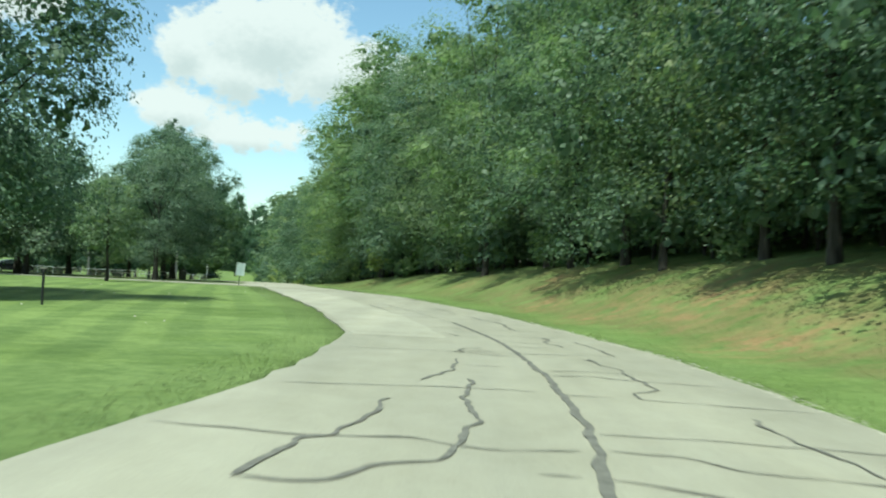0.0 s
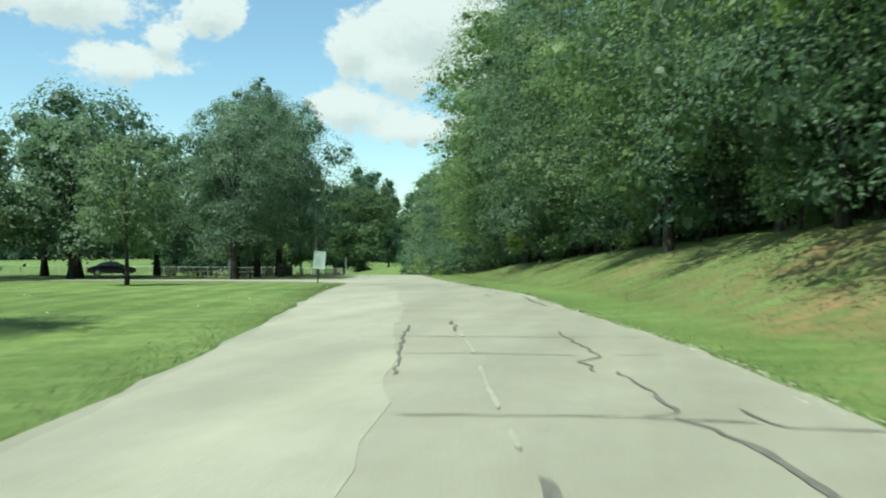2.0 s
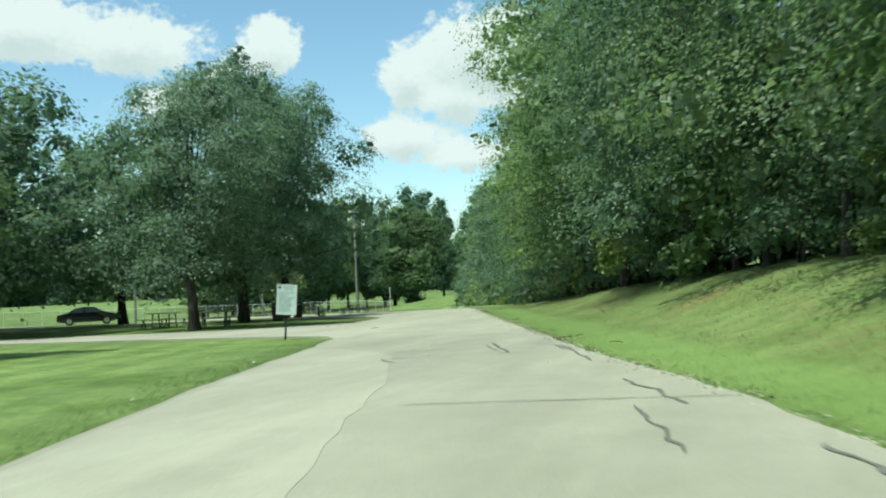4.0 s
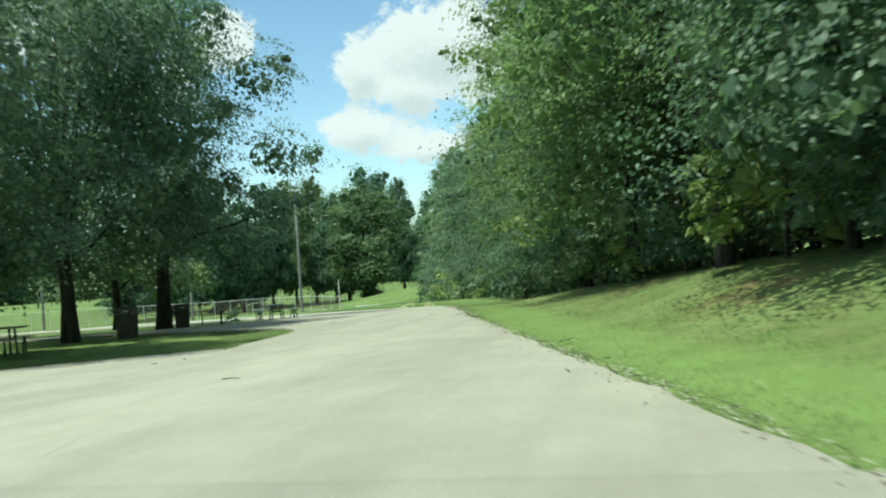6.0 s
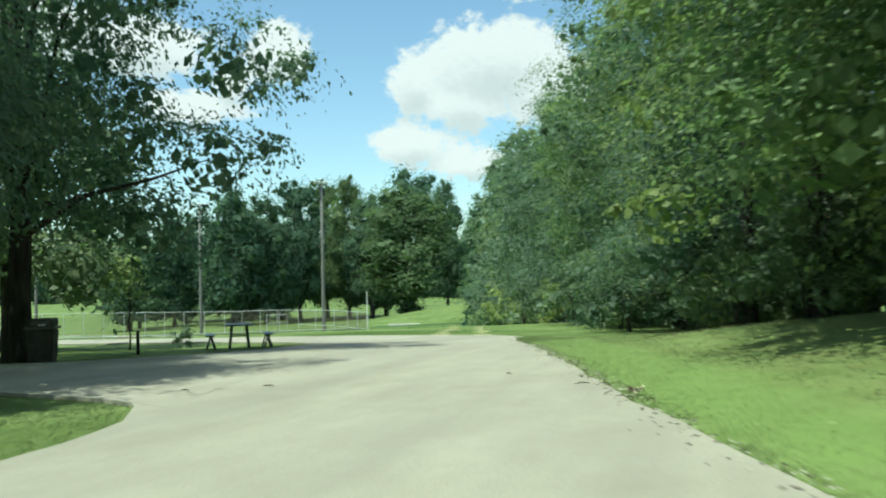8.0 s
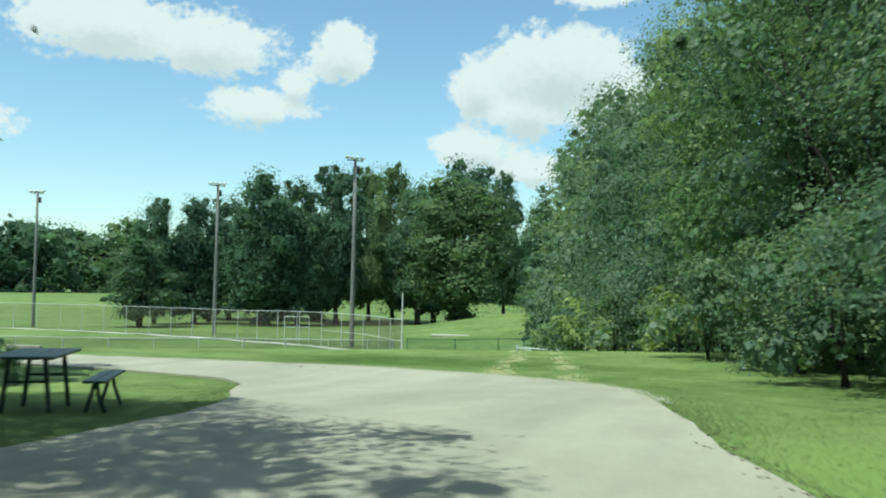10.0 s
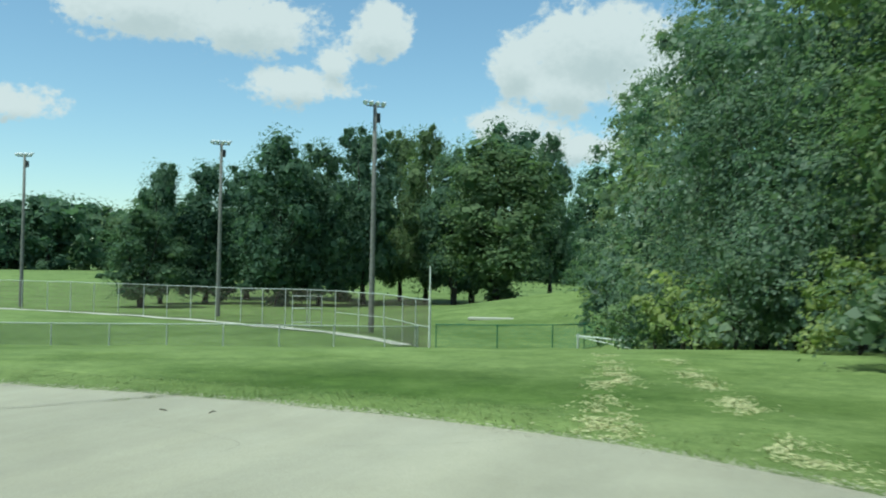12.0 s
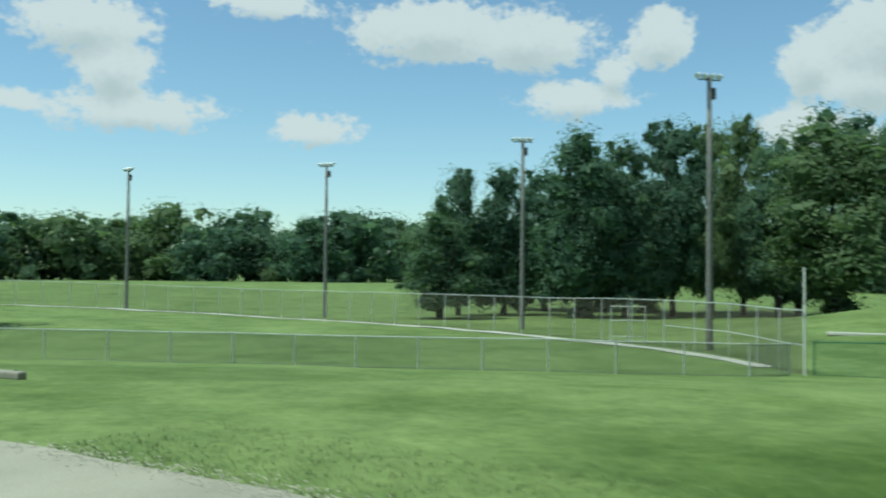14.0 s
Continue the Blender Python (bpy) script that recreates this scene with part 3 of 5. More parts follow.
def build_tree(kind, seed, height, rx, trunk_r, clear, lobes, sprays, per, leaf, material, limbs=8, label="", profile=(0.7, 1.0, 0.35), lobe=0.34, fill=60, fill_leaf=0.5, lean=0.0, forks=1, ivy=0.0, sprigs=0, plate=0.26):
    """A tree at the world's origin: trunk and limbs, and a crown of leafy lobes. ivy: how high it clothes the trunk."""
    rnd = np.random.RandomState(seed)
    root = new(kind)
    masses = crown_lobes(rnd, lobes, height, clear, rx, profile, lobe)
    mean = np.mean([r for _, r in masses])
    parts = []
    for k in range(forks):
        a = rnd.uniform(0, 6.28)
        spread = 0 if forks == 1 else 0.16 * height
        pts = []
        for h in np.linspace(-0.4, height * 0.80, 8):
            g = h / height
            pts.append((math.cos(a) * spread * g + lean * g + rnd.normal(0, 0.05), math.sin(a) * spread * g + rnd.normal(0, 0.05), h))
        rad = [trunk_r * (1.45 if i == 0 else 1.0) * (1 - 0.86 * i / 7) / forks ** 0.4 for i in range(8)]
        parts.append(tube(pts, rad, 9, rnd))
    trunk = new("trunk", mesh_from("trunk", *join(parts), BARK, True))
    trunk.parent = root
    for i in rnd.permutation(len(masses))[:limbs]:
        c = masses[i][0]
        h0 = min(max(clear * 0.8 + (c[2] - clear) * rnd.uniform(0.2, 0.55), clear * 0.6), height * 0.7)
        p0 = Vector((lean * h0 / height, 0, h0))
        p3 = Vector(c) * 0.98
        p1 = p0.lerp(p3, 0.35) + Vector((0, 0, 0.07 * height * rnd.uniform(-0.3, 0.6)))
        p2 = p0.lerp(p3, 0.7) + Vector((0, 0, 0.05 * height * rnd.uniform(0, 0.6)))
        r0 = trunk_r * rnd.uniform(0.2, 0.36)
        limb = new("limb", mesh_from("limb", *tube([p0, p1, p2, p3], [r0, r0 * 0.7, r0 * 0.42, r0 * 0.12], 6, rnd), BARK, True))
        limb.parent = root
    if ivy:
        h = 0.5
        while h < ivy:
            a = rnd.uniform(0, 6.28)
            masses.append((np.array([math.cos(a) * 0.35, math.sin(a) * 0.35, h]), rnd.uniform(0.85, 1.35)))
            h += 0.75
    for _ in range(sprigs):
        # small leafy ends that stand clear of the crown
        c, r = masses[rnd.randint(len(masses))]
        e = unit(np.array([c[0], c[1], 0]) + rnd.normal(0, 0.8, 3) + (0, 0, 0.4))
        masses.append((c + e * r * rnd.uniform(0.75, 1.0), r * rnd.uniform(0.25, 0.42)))
    crown = new("crown", crown_mesh(rnd, masses, mean, sprays, per, leaf, fill, fill_leaf, material, plate))
    crown.parent = root
    return tagged(root, label, "tree" if height > 5 else "bush")


def plant(tree, x, y, turn, scale=1.0, squash=1.0, sink=0.05):
    m = Matrix.Translation((x, y, gz(x, y) - sink)) @ Matrix.Rotation(radians(turn), 4, "Z")
    ob = copy_thing(tree, m)
    ob.scale = (scale * squash, scale * squash, scale)
    return ob


def forget(tree):
    for o in list(tree.children_recursive) + [tree]:
        bpy.data.objects.remove(o)


rng = random.Random(11)
# woodland on the bank: tall trees whose crowns stand out over the slope, with shade beneath
SIDE, SHRUB = (0.80, 1.0, 0.38), (0.95, 1.0, 0.5)
wood = [
    build_tree("woodland_tree", 21, 18.0, 5.4, 0.18, 1.8, 30, 36, 21, 0.137, LEAF_WOOD, 9, "tall broadleaf tree overhanging the bank at the woodland edge", (0.84, 1.0, 0.40), 0.35, 84, 0.34, sprigs=30),
    build_tree("woodland_tree", 22, 19.5, 5.0, 0.18, 2.2, 30, 36, 21, 0.130, LEAF_PALE, 9, "tall pale-green broadleaf tree at the woodland edge", (0.74, 1.0, 0.32), 0.34, 84, 0.34, sprigs=36),
    build_tree("woodland_tree", 23, 16.5, 5.4, 0.15, 0.7, 30, 36, 21, 0.144, LEAF_WOOD, 8, "bushy dark broadleaf tree at the woodland edge", (0.86, 1.0, 0.45), 0.36, 84, 0.34, sprigs=26),
    build_tree("woodland_tree", 24, 18.5, 4.8, 0.16, 1.2, 30, 36, 21, 0.130, LEAF_DEEP, 9, "slender dark leafy tree in the woodland edge", (0.78, 1.0, 0.32), 0.35, 84, 0.34, 0.8, sprigs=32),
]
back = [
    build_tree("woodland_tree", 25, 17.0, 4.8, 0.26, 0.2, 22, 20, 5, 0.30, LEAF_DEEP, 5, "dense tree inside the woodland", SIDE, 0.42, 45, 0.62),
    build_tree("woodland_tree", 26, 18.5, 4.6, 0.26, 0.2, 22, 20, 5, 0.30, LEAF_WOOD, 5, "tall dense tree inside the woodland", SIDE, 0.42, 45, 0.62),
]
# finer-leaved trees at the wood's corner, which the camera turns past closely
fine = [
    build_tree("woodland_tree", 27, 18.5, 4.9, 0.23, 1.0, 34, 40, 22, 0.105, LEAF_DEEP, 10, "fine-leaved dark broadleaf tree at the corner of the wood", (0.9, 1.0, 0.4), 0.34, 76, 0.30, sprigs=40),
    build_tree("woodland_tree", 28, 19.5, 4.7, 0.24, 1.0, 34, 40, 22, 0.100, LEAF_MID, 10, "fine-leaved olive-green tree at the corner of the wood", (0.85, 1.0, 0.35), 0.34, 76, 0.30, sprigs=40),
]
bush = build_tree("bush", 31, 3.2, 1.7, 0.06, 0.1, 10, 8, 12, 0.18, LEAF_PALE, 4, "leafy wild bush at the woodland edge", SHRUB, 0.44, 16, 0.36, forks=3, sprigs=8)
thicket = build_tree("bush", 32, 4.6, 2.5, 0.08, 0.1, 11, 8, 12, 0.19, LEAF_DEEP, 4, "dark thicket bush under the woodland trees", SHRUB, 0.45, 26, 0.46, forks=3, sprigs=8)
fine_thicket = build_tree("bush", 33, 4.2, 2.4, 0.08, 0.1, 12, 15, 15, 0.12, LEAF_DEEP, 4, "dark thicket bush at the corner of the wood", SHRUB, 0.43, 44, 0.34, forks=3, sprigs=10)
y, k = -16.0, 0
while y < 117:
    near_end = y > 92
    low = fine_thicket if near_end else thicket
    e = float(right_edge(min(y, 108.5)))
    off = 7.4 + rng.uniform(-0.6, 0.9) + (0.5 if 66 < y < 83 else 0.9 if y > 104 else -0.4 if 36 < y < 57 else 0.0)
    size = rng.uniform(0.92, 1.08) * (1.18 if 84 < y < 106 else 1.0)
    if y < 14:
        plant(back[k % 2], e + off, y, rng.uniform(0, 360), size)
    else:
        sort = fine[int(y < 104)] if near_end else wood[(0, 2, 1, 3, 0, 1, 2, 0, 3)[k % 9]]
        plant(sort, e + off, y, rng.uniform(0, 360), size, rng.uniform(0.94, 1.08), 0.3)
        for dx0, dx1, dy, s0, s1 in ((1.0, 1.8, 0.3, 0.8, 1.1), (1.2, 2.4, 2.6, 0.8, 1.15), (4.0, 5.2, 1.4, 1.2, 1.5)):
            plant(low, e + off + rng.uniform(dx0, dx1), y + dy + rng.uniform(-0.5, 0.5), rng.uniform(0, 360), rng.uniform(s0, s1))
        if y > 102:
            plant(fine_thicket, e + off - 0.5, y - 0.4, 40 * k, 0.8)
        if k % 3 == 0 or 84 < y < 102:
            plant(bush, e + off - rng.uniform(0.0, 1.0), y + rng.uniform(1.5, 3.2), rng.uniform(0, 360), rng.uniform(0.45, 0.9))
    plant(thicket, e + off + rng.uniform(6.8, 7.6), y + rng.uniform(-0.5, 0.5), rng.uniform(0, 360), rng.uniform(1.3, 1.6), 1.25)
    plant(back[(k + 1) % 2], e + off + rng.uniform(4.6, 5.6), y + 2.4, rng.uniform(0, 360), rng.uniform(0.95, 1.12))
    if 24 < y < 92:
        plant(thicket, e + off + 9.6, y + 2.6, 70 * k, 1.6, 1.3)
        plant(thicket, e + off + 3.0, y + 3.4, 50 * k, 1.25, 1.1)
    if 62 < y < 97:
        plant(bush if k % 2 else fine_thicket, e + off - 0.9, y + 2.4, 110 * k, 1.35 if k % 2 else 0.85)
    y += rng.uniform(4.6, 5.8)
    k += 1
# one tree leans its crown out over the road's edge
plant(wood[1], float(right_edge(94.0)) + 6.6, 94.0, 140, 1.08, 1.25, 0.3)
for x0, y0 in ((-11.6, 117.0), (-13.2, 121.5), (-15.2, 126), (-17.2, 131), (-19.6, 136), (-22.0, 142), (-24.2, 148), (-26.4, 155), (-29, 163), (-31, 172), (-33.5, 182), (-37, 193)):
    low = fine_thicket if y0 < 130 else thicket
    plant(fine[int(y0 > 123)] if y0 < 128 else (back[k % 2] if y0 > 150 else wood[k % 4]), x0 + rng.uniform(-0.4, 0.4), y0, rng.uniform(0, 360), rng.uniform(0.9, 1.02) * (1.12 if y0 < 128 else 1.0), 1.0, 0.6)
    plant(bush if k % 2 and y0 > 130 else low, x0 - rng.uniform(2.6, 3.6), y0 - 1.0, rng.uniform(0, 360), rng.uniform(0.7, 1.1))
    plant(low, x0 + 1.5, y0 + 2.0, rng.uniform(0, 360), rng.uniform(1.0, 1.3))
    plant(low, x0 - rng.uniform(1.0, 2.0), y0 + 1.5, rng.uniform(0, 360), rng.uniform(0.7, 1.0))
    plant(back[k % 2], x0 + 5.5, y0 + 2.5, rng.uniform(0, 360), rng.uniform(0.95, 1.1))
    if y0 < 160:
        plant(back[(k + 1) % 2], x0 + 1.4, y0 + 2.4, rng.uniform(0, 360), rng.uniform(0.9, 1.0))
    k += 1

# shade trees of the park lawn
park = [
    build_tree("shade_tree", 41, 15.0, 6.3, 0.32, 2.0, 40, 52, 21, 0.155, LEAF_MAPLE, 18, "large dark-green shade tree on the picnic lawn", (0.80, 1.0, 0.35), 0.30, 96, 0.34, sprigs=60),
    build_tree("shade_tree", 42, 14.2, 6.1, 0.30, 2.0, 40, 52, 21, 0.155, LEAF_MAPLE, 18, "broad dark-green shade tree on mown grass", (0.84, 1.0, 0.4), 0.30, 96, 0.34, sprigs=60),
]
lawn_tree = build_tree("shade_tree", 44, 12.2, 5.6, 0.27, 1.7, 34, 24, 10, 0.28, LEAF_MAPLE, 8, "rounded dark-green tree across the lawn", (0.82, 1.0, 0.45), 0.29, 46, 0.6, sprigs=26, plate=0.45)
small_tree = build_tree("young_tree", 43, 7.2, 2.5, 0.12, 1.6, 22, 18, 13, 0.17, LEAF_MAPLE, 7, "young leafy tree on the mown lawn", SIDE, 0.34, 16, 0.34, sprigs=12)
sapling = build_tree("sapling", 45, 3.4, 0.85, 0.04, 1.7, 8, 12, 6, 0.15, LEAF_PALE, 4, "thin staked sapling with sparse pale leaves", SIDE, 0.40, 4, 0.2, sprigs=6)
shrub = build_tree("shrub", 46, 0.95, 0.38, 0.02, 0.0, 8, 16, 6, 0.08, LEAF_WOOD, 3, "small round shrub on the mown lawn", SHRUB, 0.45, 10, 0.14)
for i, (x, y, s, broad) in enumerate([(-24.1, 77.4, 0.80, 0.94), (-26.4, 86.7, 1.04, 0.84), (-28.4, 96.4, 1.08, 0.90), (-17.2, 29.2, 1.08, 1.0)]):
    plant(park[i % 2], x, y, (30, 107, 184, 20)[i], s, broad)
for i, (x, y, s) in enumerate([(-36.5, 79, 1.05), (-44, 86, 1.0), (-39, 66, 0.95), (-47, 73.5, 1.05), (-52, 62, 1.0), (-60, 82, 1.05), (-37.5, 92, 0.95), (-36, 105, 0.8), (-33, 72.5, 0.8), (-62, 100, 0.9), (-29, 40, 0.9)]):
    plant(lawn_tree, x, y, 67 * i + 30, s * 1.06, 1.08)
plant(small_tree, -21.6, 59.4, 40, 1.0)
plant(sapling, -31.0, 104.9, 0, 1.0)
plant(shrub, -30.4, 107.2, 0, 1.0)

# groves beyond the ball field and the far treeline; each tree is 16 m tall and 4.5 m broad from the trunk before it is scaled
grove = [
    build_tree("grove_tree", 51, 16, 4.5, 0.35, 1.4, 26, 40, 9, 0.27, LEAF_FAR, 7, "dark field-side tree with an uneven crown", (0.75, 1.0, 0.4), 0.44, 60, 0.85, forks=2, sprigs=22, plate=0.6),
    build_tree("grove_tree", 52, 16, 4.5, 0.32, 1.8, 26, 40, 9, 0.27, LEAF_FAR, 7, "dark tree with an ivy-clad trunk in a grove", (0.7, 1.0, 0.45), 0.44, 60, 0.85, ivy=6.5, sprigs=22, plate=0.6),
    build_tree("grove_tree", 53, 16, 4.5, 0.30, 0.3, 28, 40, 9, 0.27, LEAF_FAR, 7, "low-branched dark tree in a grove", (0.8, 1.0, 0.4), 0.44, 60, 0.85, sprigs=22, plate=0.6),
    build_tree("grove_tree", 56, 16, 4.5, 0.30, 1.2, 26, 40, 9, 0.27, LEAF_FAR, 7, "tall narrow-topped dark tree in a grove", (0.85, 1.0, 0.28), 0.42, 60, 0.85, sprigs=22, plate=0.6),
]
distant = [
    build_tree("distant_tree", 54, 17, 8.6, 0.4, -0.5, 20, 17, 6, 0.62, LEAF_FAR, 3, "dense tree of the distant wooded edge", (0.9, 1.0, 0.5), 0.44, 34, 1.7, sprigs=16, plate=0.6),
    build_tree("distant_tree", 55, 14.5, 8.2, 0.36, -0.5, 20, 17, 6, 0.62, LEAF_FAR, 3, "rounded tree of the distant wooded edge", (0.9, 1.0, 0.55), 0.44, 34, 1.7, sprigs=16, plate=0.6),
]
# place, height, breadth from the trunk, sort
GROVE = [
    (-82.8, 182.4, 9.9, 4.2, 0),
    (-86.3, 189.9, 15.5, 3.3, 0),
    (-83.6, 194.3, 16.0, 4.2, 2),
    (-74.2, 194.4, 19.2, 5.1, 1),
    (-71.8, 199.2, 18.5, 4.1, 2),
    (-69.1, 205.0, 21.1, 4.9, 0),
    (-65.3, 215.2, 22.6, 4.1, 3),
    (-59.9, 230.7, 25.5, 6.6, 1),
    (-52.7, 204.7, 18.5, 7.3, 1),
    (-49.5, 215.9, 19.8, 3.4, 3),
    (-60.0, 210.8, 19.0, 4.4, 0),
    (-86.9, 207.8, 17.2, 5.1, 2),
    (-70.7, 219.6, 22.8, 4.5, 0),
    (-51.2, 248.2, 19.5, 5.2, 2),
    (-59.9, 217.1, 16.3, 4.7, 0),
    (-75.3, 210.8, 16.7, 4.9, 1),
    (-82.0, 211.8, 17.4, 5.1, 2),
]
for i, (x, y, h, r, sort) in enumerate(GROVE):
    plant(grove[sort], x, y, 53 * i, h / 16, r / 4.5 * 16 / h)
i = 0
for a in np.linspace(8, 86, 40):
    d = 262 + 12 * math.sin(i * 1.7) + 10 * math.sin(i * 0.6)
    x, y = -27 - d * math.sin(radians(a)), 100 + d * math.cos(radians(a))
    plant(distant[i % 2], x, y, 31 * i, 1.2 + 0.16 * math.sin(i * 2.3) + 0.10 * math.sin(i * 0.9), 1.25, 0.9)
    if i % 2:
        plant(thicket, x + 14, y - 16, 47 * i, 0.6 + 0.25 * math.sin(i * 1.1), 1.2)
    i += 1
# trees far left, beyond the lawn
for a in np.linspace(40, 112, 18):
    d = 112 + 12 * math.sin(i * 1.3)
    x, y = -20 - d * math.sin(radians(a)), 45 + d * math.cos(radians(a))
    plant(distant[i % 2], x, y, 31 * i, 0.75, 1.0)
    i += 1
for t in wood + fine + back + park + grove + distant + [bush, thicket, fine_thicket, small_tree, lawn_tree, sapling, shrub]:
    forget(t)


# ---------------------------------------------------------------- things: helpers
def box(bm, x, y, z, sx, sy, sz, bevel=0.0, turn=None):
    """A bevelled block centred at x, y, z, of full size sx, sy, sz."""
    m = Matrix.Translation((x, y, z)) @ (turn or Matrix()) @ Matrix.Diagonal((sx, sy, sz, 1))
    r = bmesh.ops.create_cube(bm, size=1.0, matrix=m)
    if bevel:
        es = list({e for v in r["verts"] for e in v.link_edges})
        bmesh.ops.bevel(bm, geom=es, offset=bevel, segments=2, affect="EDGES", profile=0.5)
    return bm


def rod(bm, a, b, r0, r1=None, sides=10):
    """A round bar from a to b."""
    a, b = Vector(a), Vector(b)
    d = b - a
    m = Matrix.Translation((a + b) / 2) @ d.to_track_quat("Z", "Y").to_matrix().to_4x4()
    bmesh.ops.create_cone(bm, cap_ends=True, segments=sides, radius1=r0, radius2=r0 if r1 is None else r1, depth=d.length, matrix=m)
    return bm


def part(name, bm, material, parent, label=""):
    me = bpy.data.meshes.new(name)
    bm.to_mesh(me)
    bm.free()
    me.materials.append(material)
    ob = new(name, me)
    ob.parent = parent
    if label:
        ob["label"] = label
    return ob


def raw(name, verts, faces, material, parent, smooth=False, label=""):
    ob = new(name, mesh_from(name, verts, faces, material, smooth))
    ob.parent = parent
    if label:
        ob["label"] = label
    return ob


def BM():
    return bmesh.new()


def thing(name, x, y, turn=0.0, label="", category="", group="", z=None):
    ob = new(name)
    ob.matrix_basis = pose(x, y, gz(x, y) if z is None else z, 0, 0, turn)
    return tagged(ob, label, category, group)


# ---------------------------------------------------------------- road surface: overlay, sealed cracks, paint, grit
def drape(pts, half, lift, jag=0.0, seed=0, d=0.13, taper=True):
    """A narrow strip of uneven width that follows a line on the paving."""
    rnd = np.random.RandomState(seed)
    p = resample(pts, d)
    n = len(p)
    if n > 4:
        p[1:-1] += rnd.normal(0, jag, (n - 2, 2))
        p[1:-1] = 0.25 * p[:-2] + 0.5 * p[1:-1] + 0.25 * p[2:]
    t = np.gradient(p, axis=0)
    t /= np.linalg.norm(t, axis=1, keepdims=True) + 1e-9
    nrm = np.stack([-t[:, 1], t[:, 0]], -1)
    w = half * (1 + (0.2 if half > 0.03 else 0.4) * relax(rnd.normal(0, 1, (n, 1)), 1)[:, 0]).clip(0.45, 1.8)
    if taper:
        w[0] *= 0.4
        w[-1] *= 0.4
    a, b = p + nrm * w[:, None], p - nrm * w[:, None]
    verts = []
    for q in (a, b):
        verts += [(x, y, z) for (x, y), z in zip(q, ground_z(q[:, 0], q[:, 1]) + lift)]
    faces = [(i, i + 1, n + i + 1, n + i) for i in range(n - 1)]
    return verts, faces


def decal(name, pts, half, lift, material, parent, **kw):
    v, f = drape(pts, half, lift, **kw)
    return raw(name, v, f, material, parent)


def even_pair(a, b, d=0.8):
    n = max(len(resample(a, d)), len(resample(b, d)))
    out = []
    for p in (a, b):
        q = resample(p, 0.2)
        k = np.linspace(0, len(q) - 1, n)
        out.append(relax(np.stack([np.interp(k, np.arange(len(q)), q[:, 0]), np.interp(k, np.arange(len(q)), q[:, 1])], -1), 1))
    return out


# paler resurfaced left lane, with its seam
seam = [(0.95, 18.0), (0.74, 19.4), (0.2, 23.0), (-0.45, 26.5), (-1.3, 30.3), (-2.15, 33.5), (-3.7, 40.8), (-5.4, 46.7), (-6.6, 52), (-7.4, 54.5), (-8.3, 57.6), (-9.3, 59.0), (-10.7, 60.2)]
lane = [(float(left_edge(y)) + 0.12, y) for _, y in seam]
v, f = ribbon(even_pair(lane, seam)[0], even_pair(lane, seam)[1], 0.0535, 6, 0.003, 0.03, 7)
raw("pale_overlay", v, f, ASPHALT_OVERLAY, road, False, "paler resurfaced asphalt lane")

WIDTH = {"W": 0.042, "w": 0.026, "m": 0.018, "n": 0.016, "f": 0.014, "h": 0.0035}
CRACKS_A = [
    ("W", [(0.99, 24.4), (1.5, 21.5), (1.8, 19.3), (2.0, 17.3), (2.14, 15.2), (2.22, 13.0), (2.27, 11.0), (2.25, 9.2), (2.2, 7.0), (2.1, 5.6), (1.95, 4.3), (1.85, 3.2)]),
    ("n", [(-1.32, 5.78), (-0.58, 5.64), (-0.08, 5.45), (0.75, 5.64), (1.01, 5.32), (1.41, 5.18), (1.94, 5.37)]),
    ("w", [(0.38, 8.0), (0.31, 6.75), (0.21, 6.05), (0.12, 5.5), (-0.07, 5.4), (-0.18, 4.65), (-0.26, 3.9)]),
    ("w", [(-0.26, 3.92), (-0.06, 3.88), (0.29, 3.9), (0.41, 4.07), (0.5, 4.53), (0.93, 4.67), (1.05, 5.24), (1.23, 6.73), (1.18, 7.66), (1.13, 8.5), (1.23, 8.8), (1.24, 9.08), (1.18, 9.49), (1.27, 9.82), (1.2, 10.3)]),
    ("m", [(1.09, 13.26), (1.09, 12.61), (1.04, 12.0), (0.96, 11.35), (0.81, 10.48), (0.62, 9.84)]),
    ("n", [(-0.91, 9.0), (-0.56, 9.0), (0.46, 9.16), (0.86, 9.3), (1.22, 9.25), (1.95, 9.2)]),
    ("n", [(-0.75, 14.55), (-0.1, 14.5), (0.46, 14.66), (1.0, 14.65), (1.3, 14.68), (2.03, 14.69), (2.7, 14.95), (3.86, 15.1)]),
    ("n", [(1.0, 14.65), (1.17, 14.41), (1.64, 14.29), (2.05, 14.13)]),
    ("f", [(1.05, 14.86), (1.54, 15.0), (2.04, 15.1)]),
    ("m", [(1.21, 14.52), (1.17, 14.82), (1.17, 15.23), (1.23, 15.49), (1.35, 15.55), (1.57, 15.81)]),
    ("n", [(2.21, 6.19), (3.08, 6.16), (4.36, 5.86), (4.9, 5.8)]),
    ("n", [(2.17, 5.42), (2.72, 5.3), (2.97, 4.8), (3.77, 4.58), (4.3, 4.4)]),
    ("n", [(2.0, 4.33), (2.24, 4.24), (2.46, 4.02), (2.9, 3.6)]),
    ("n", [(1.55, 4.4), (1.82, 4.36)]),
]
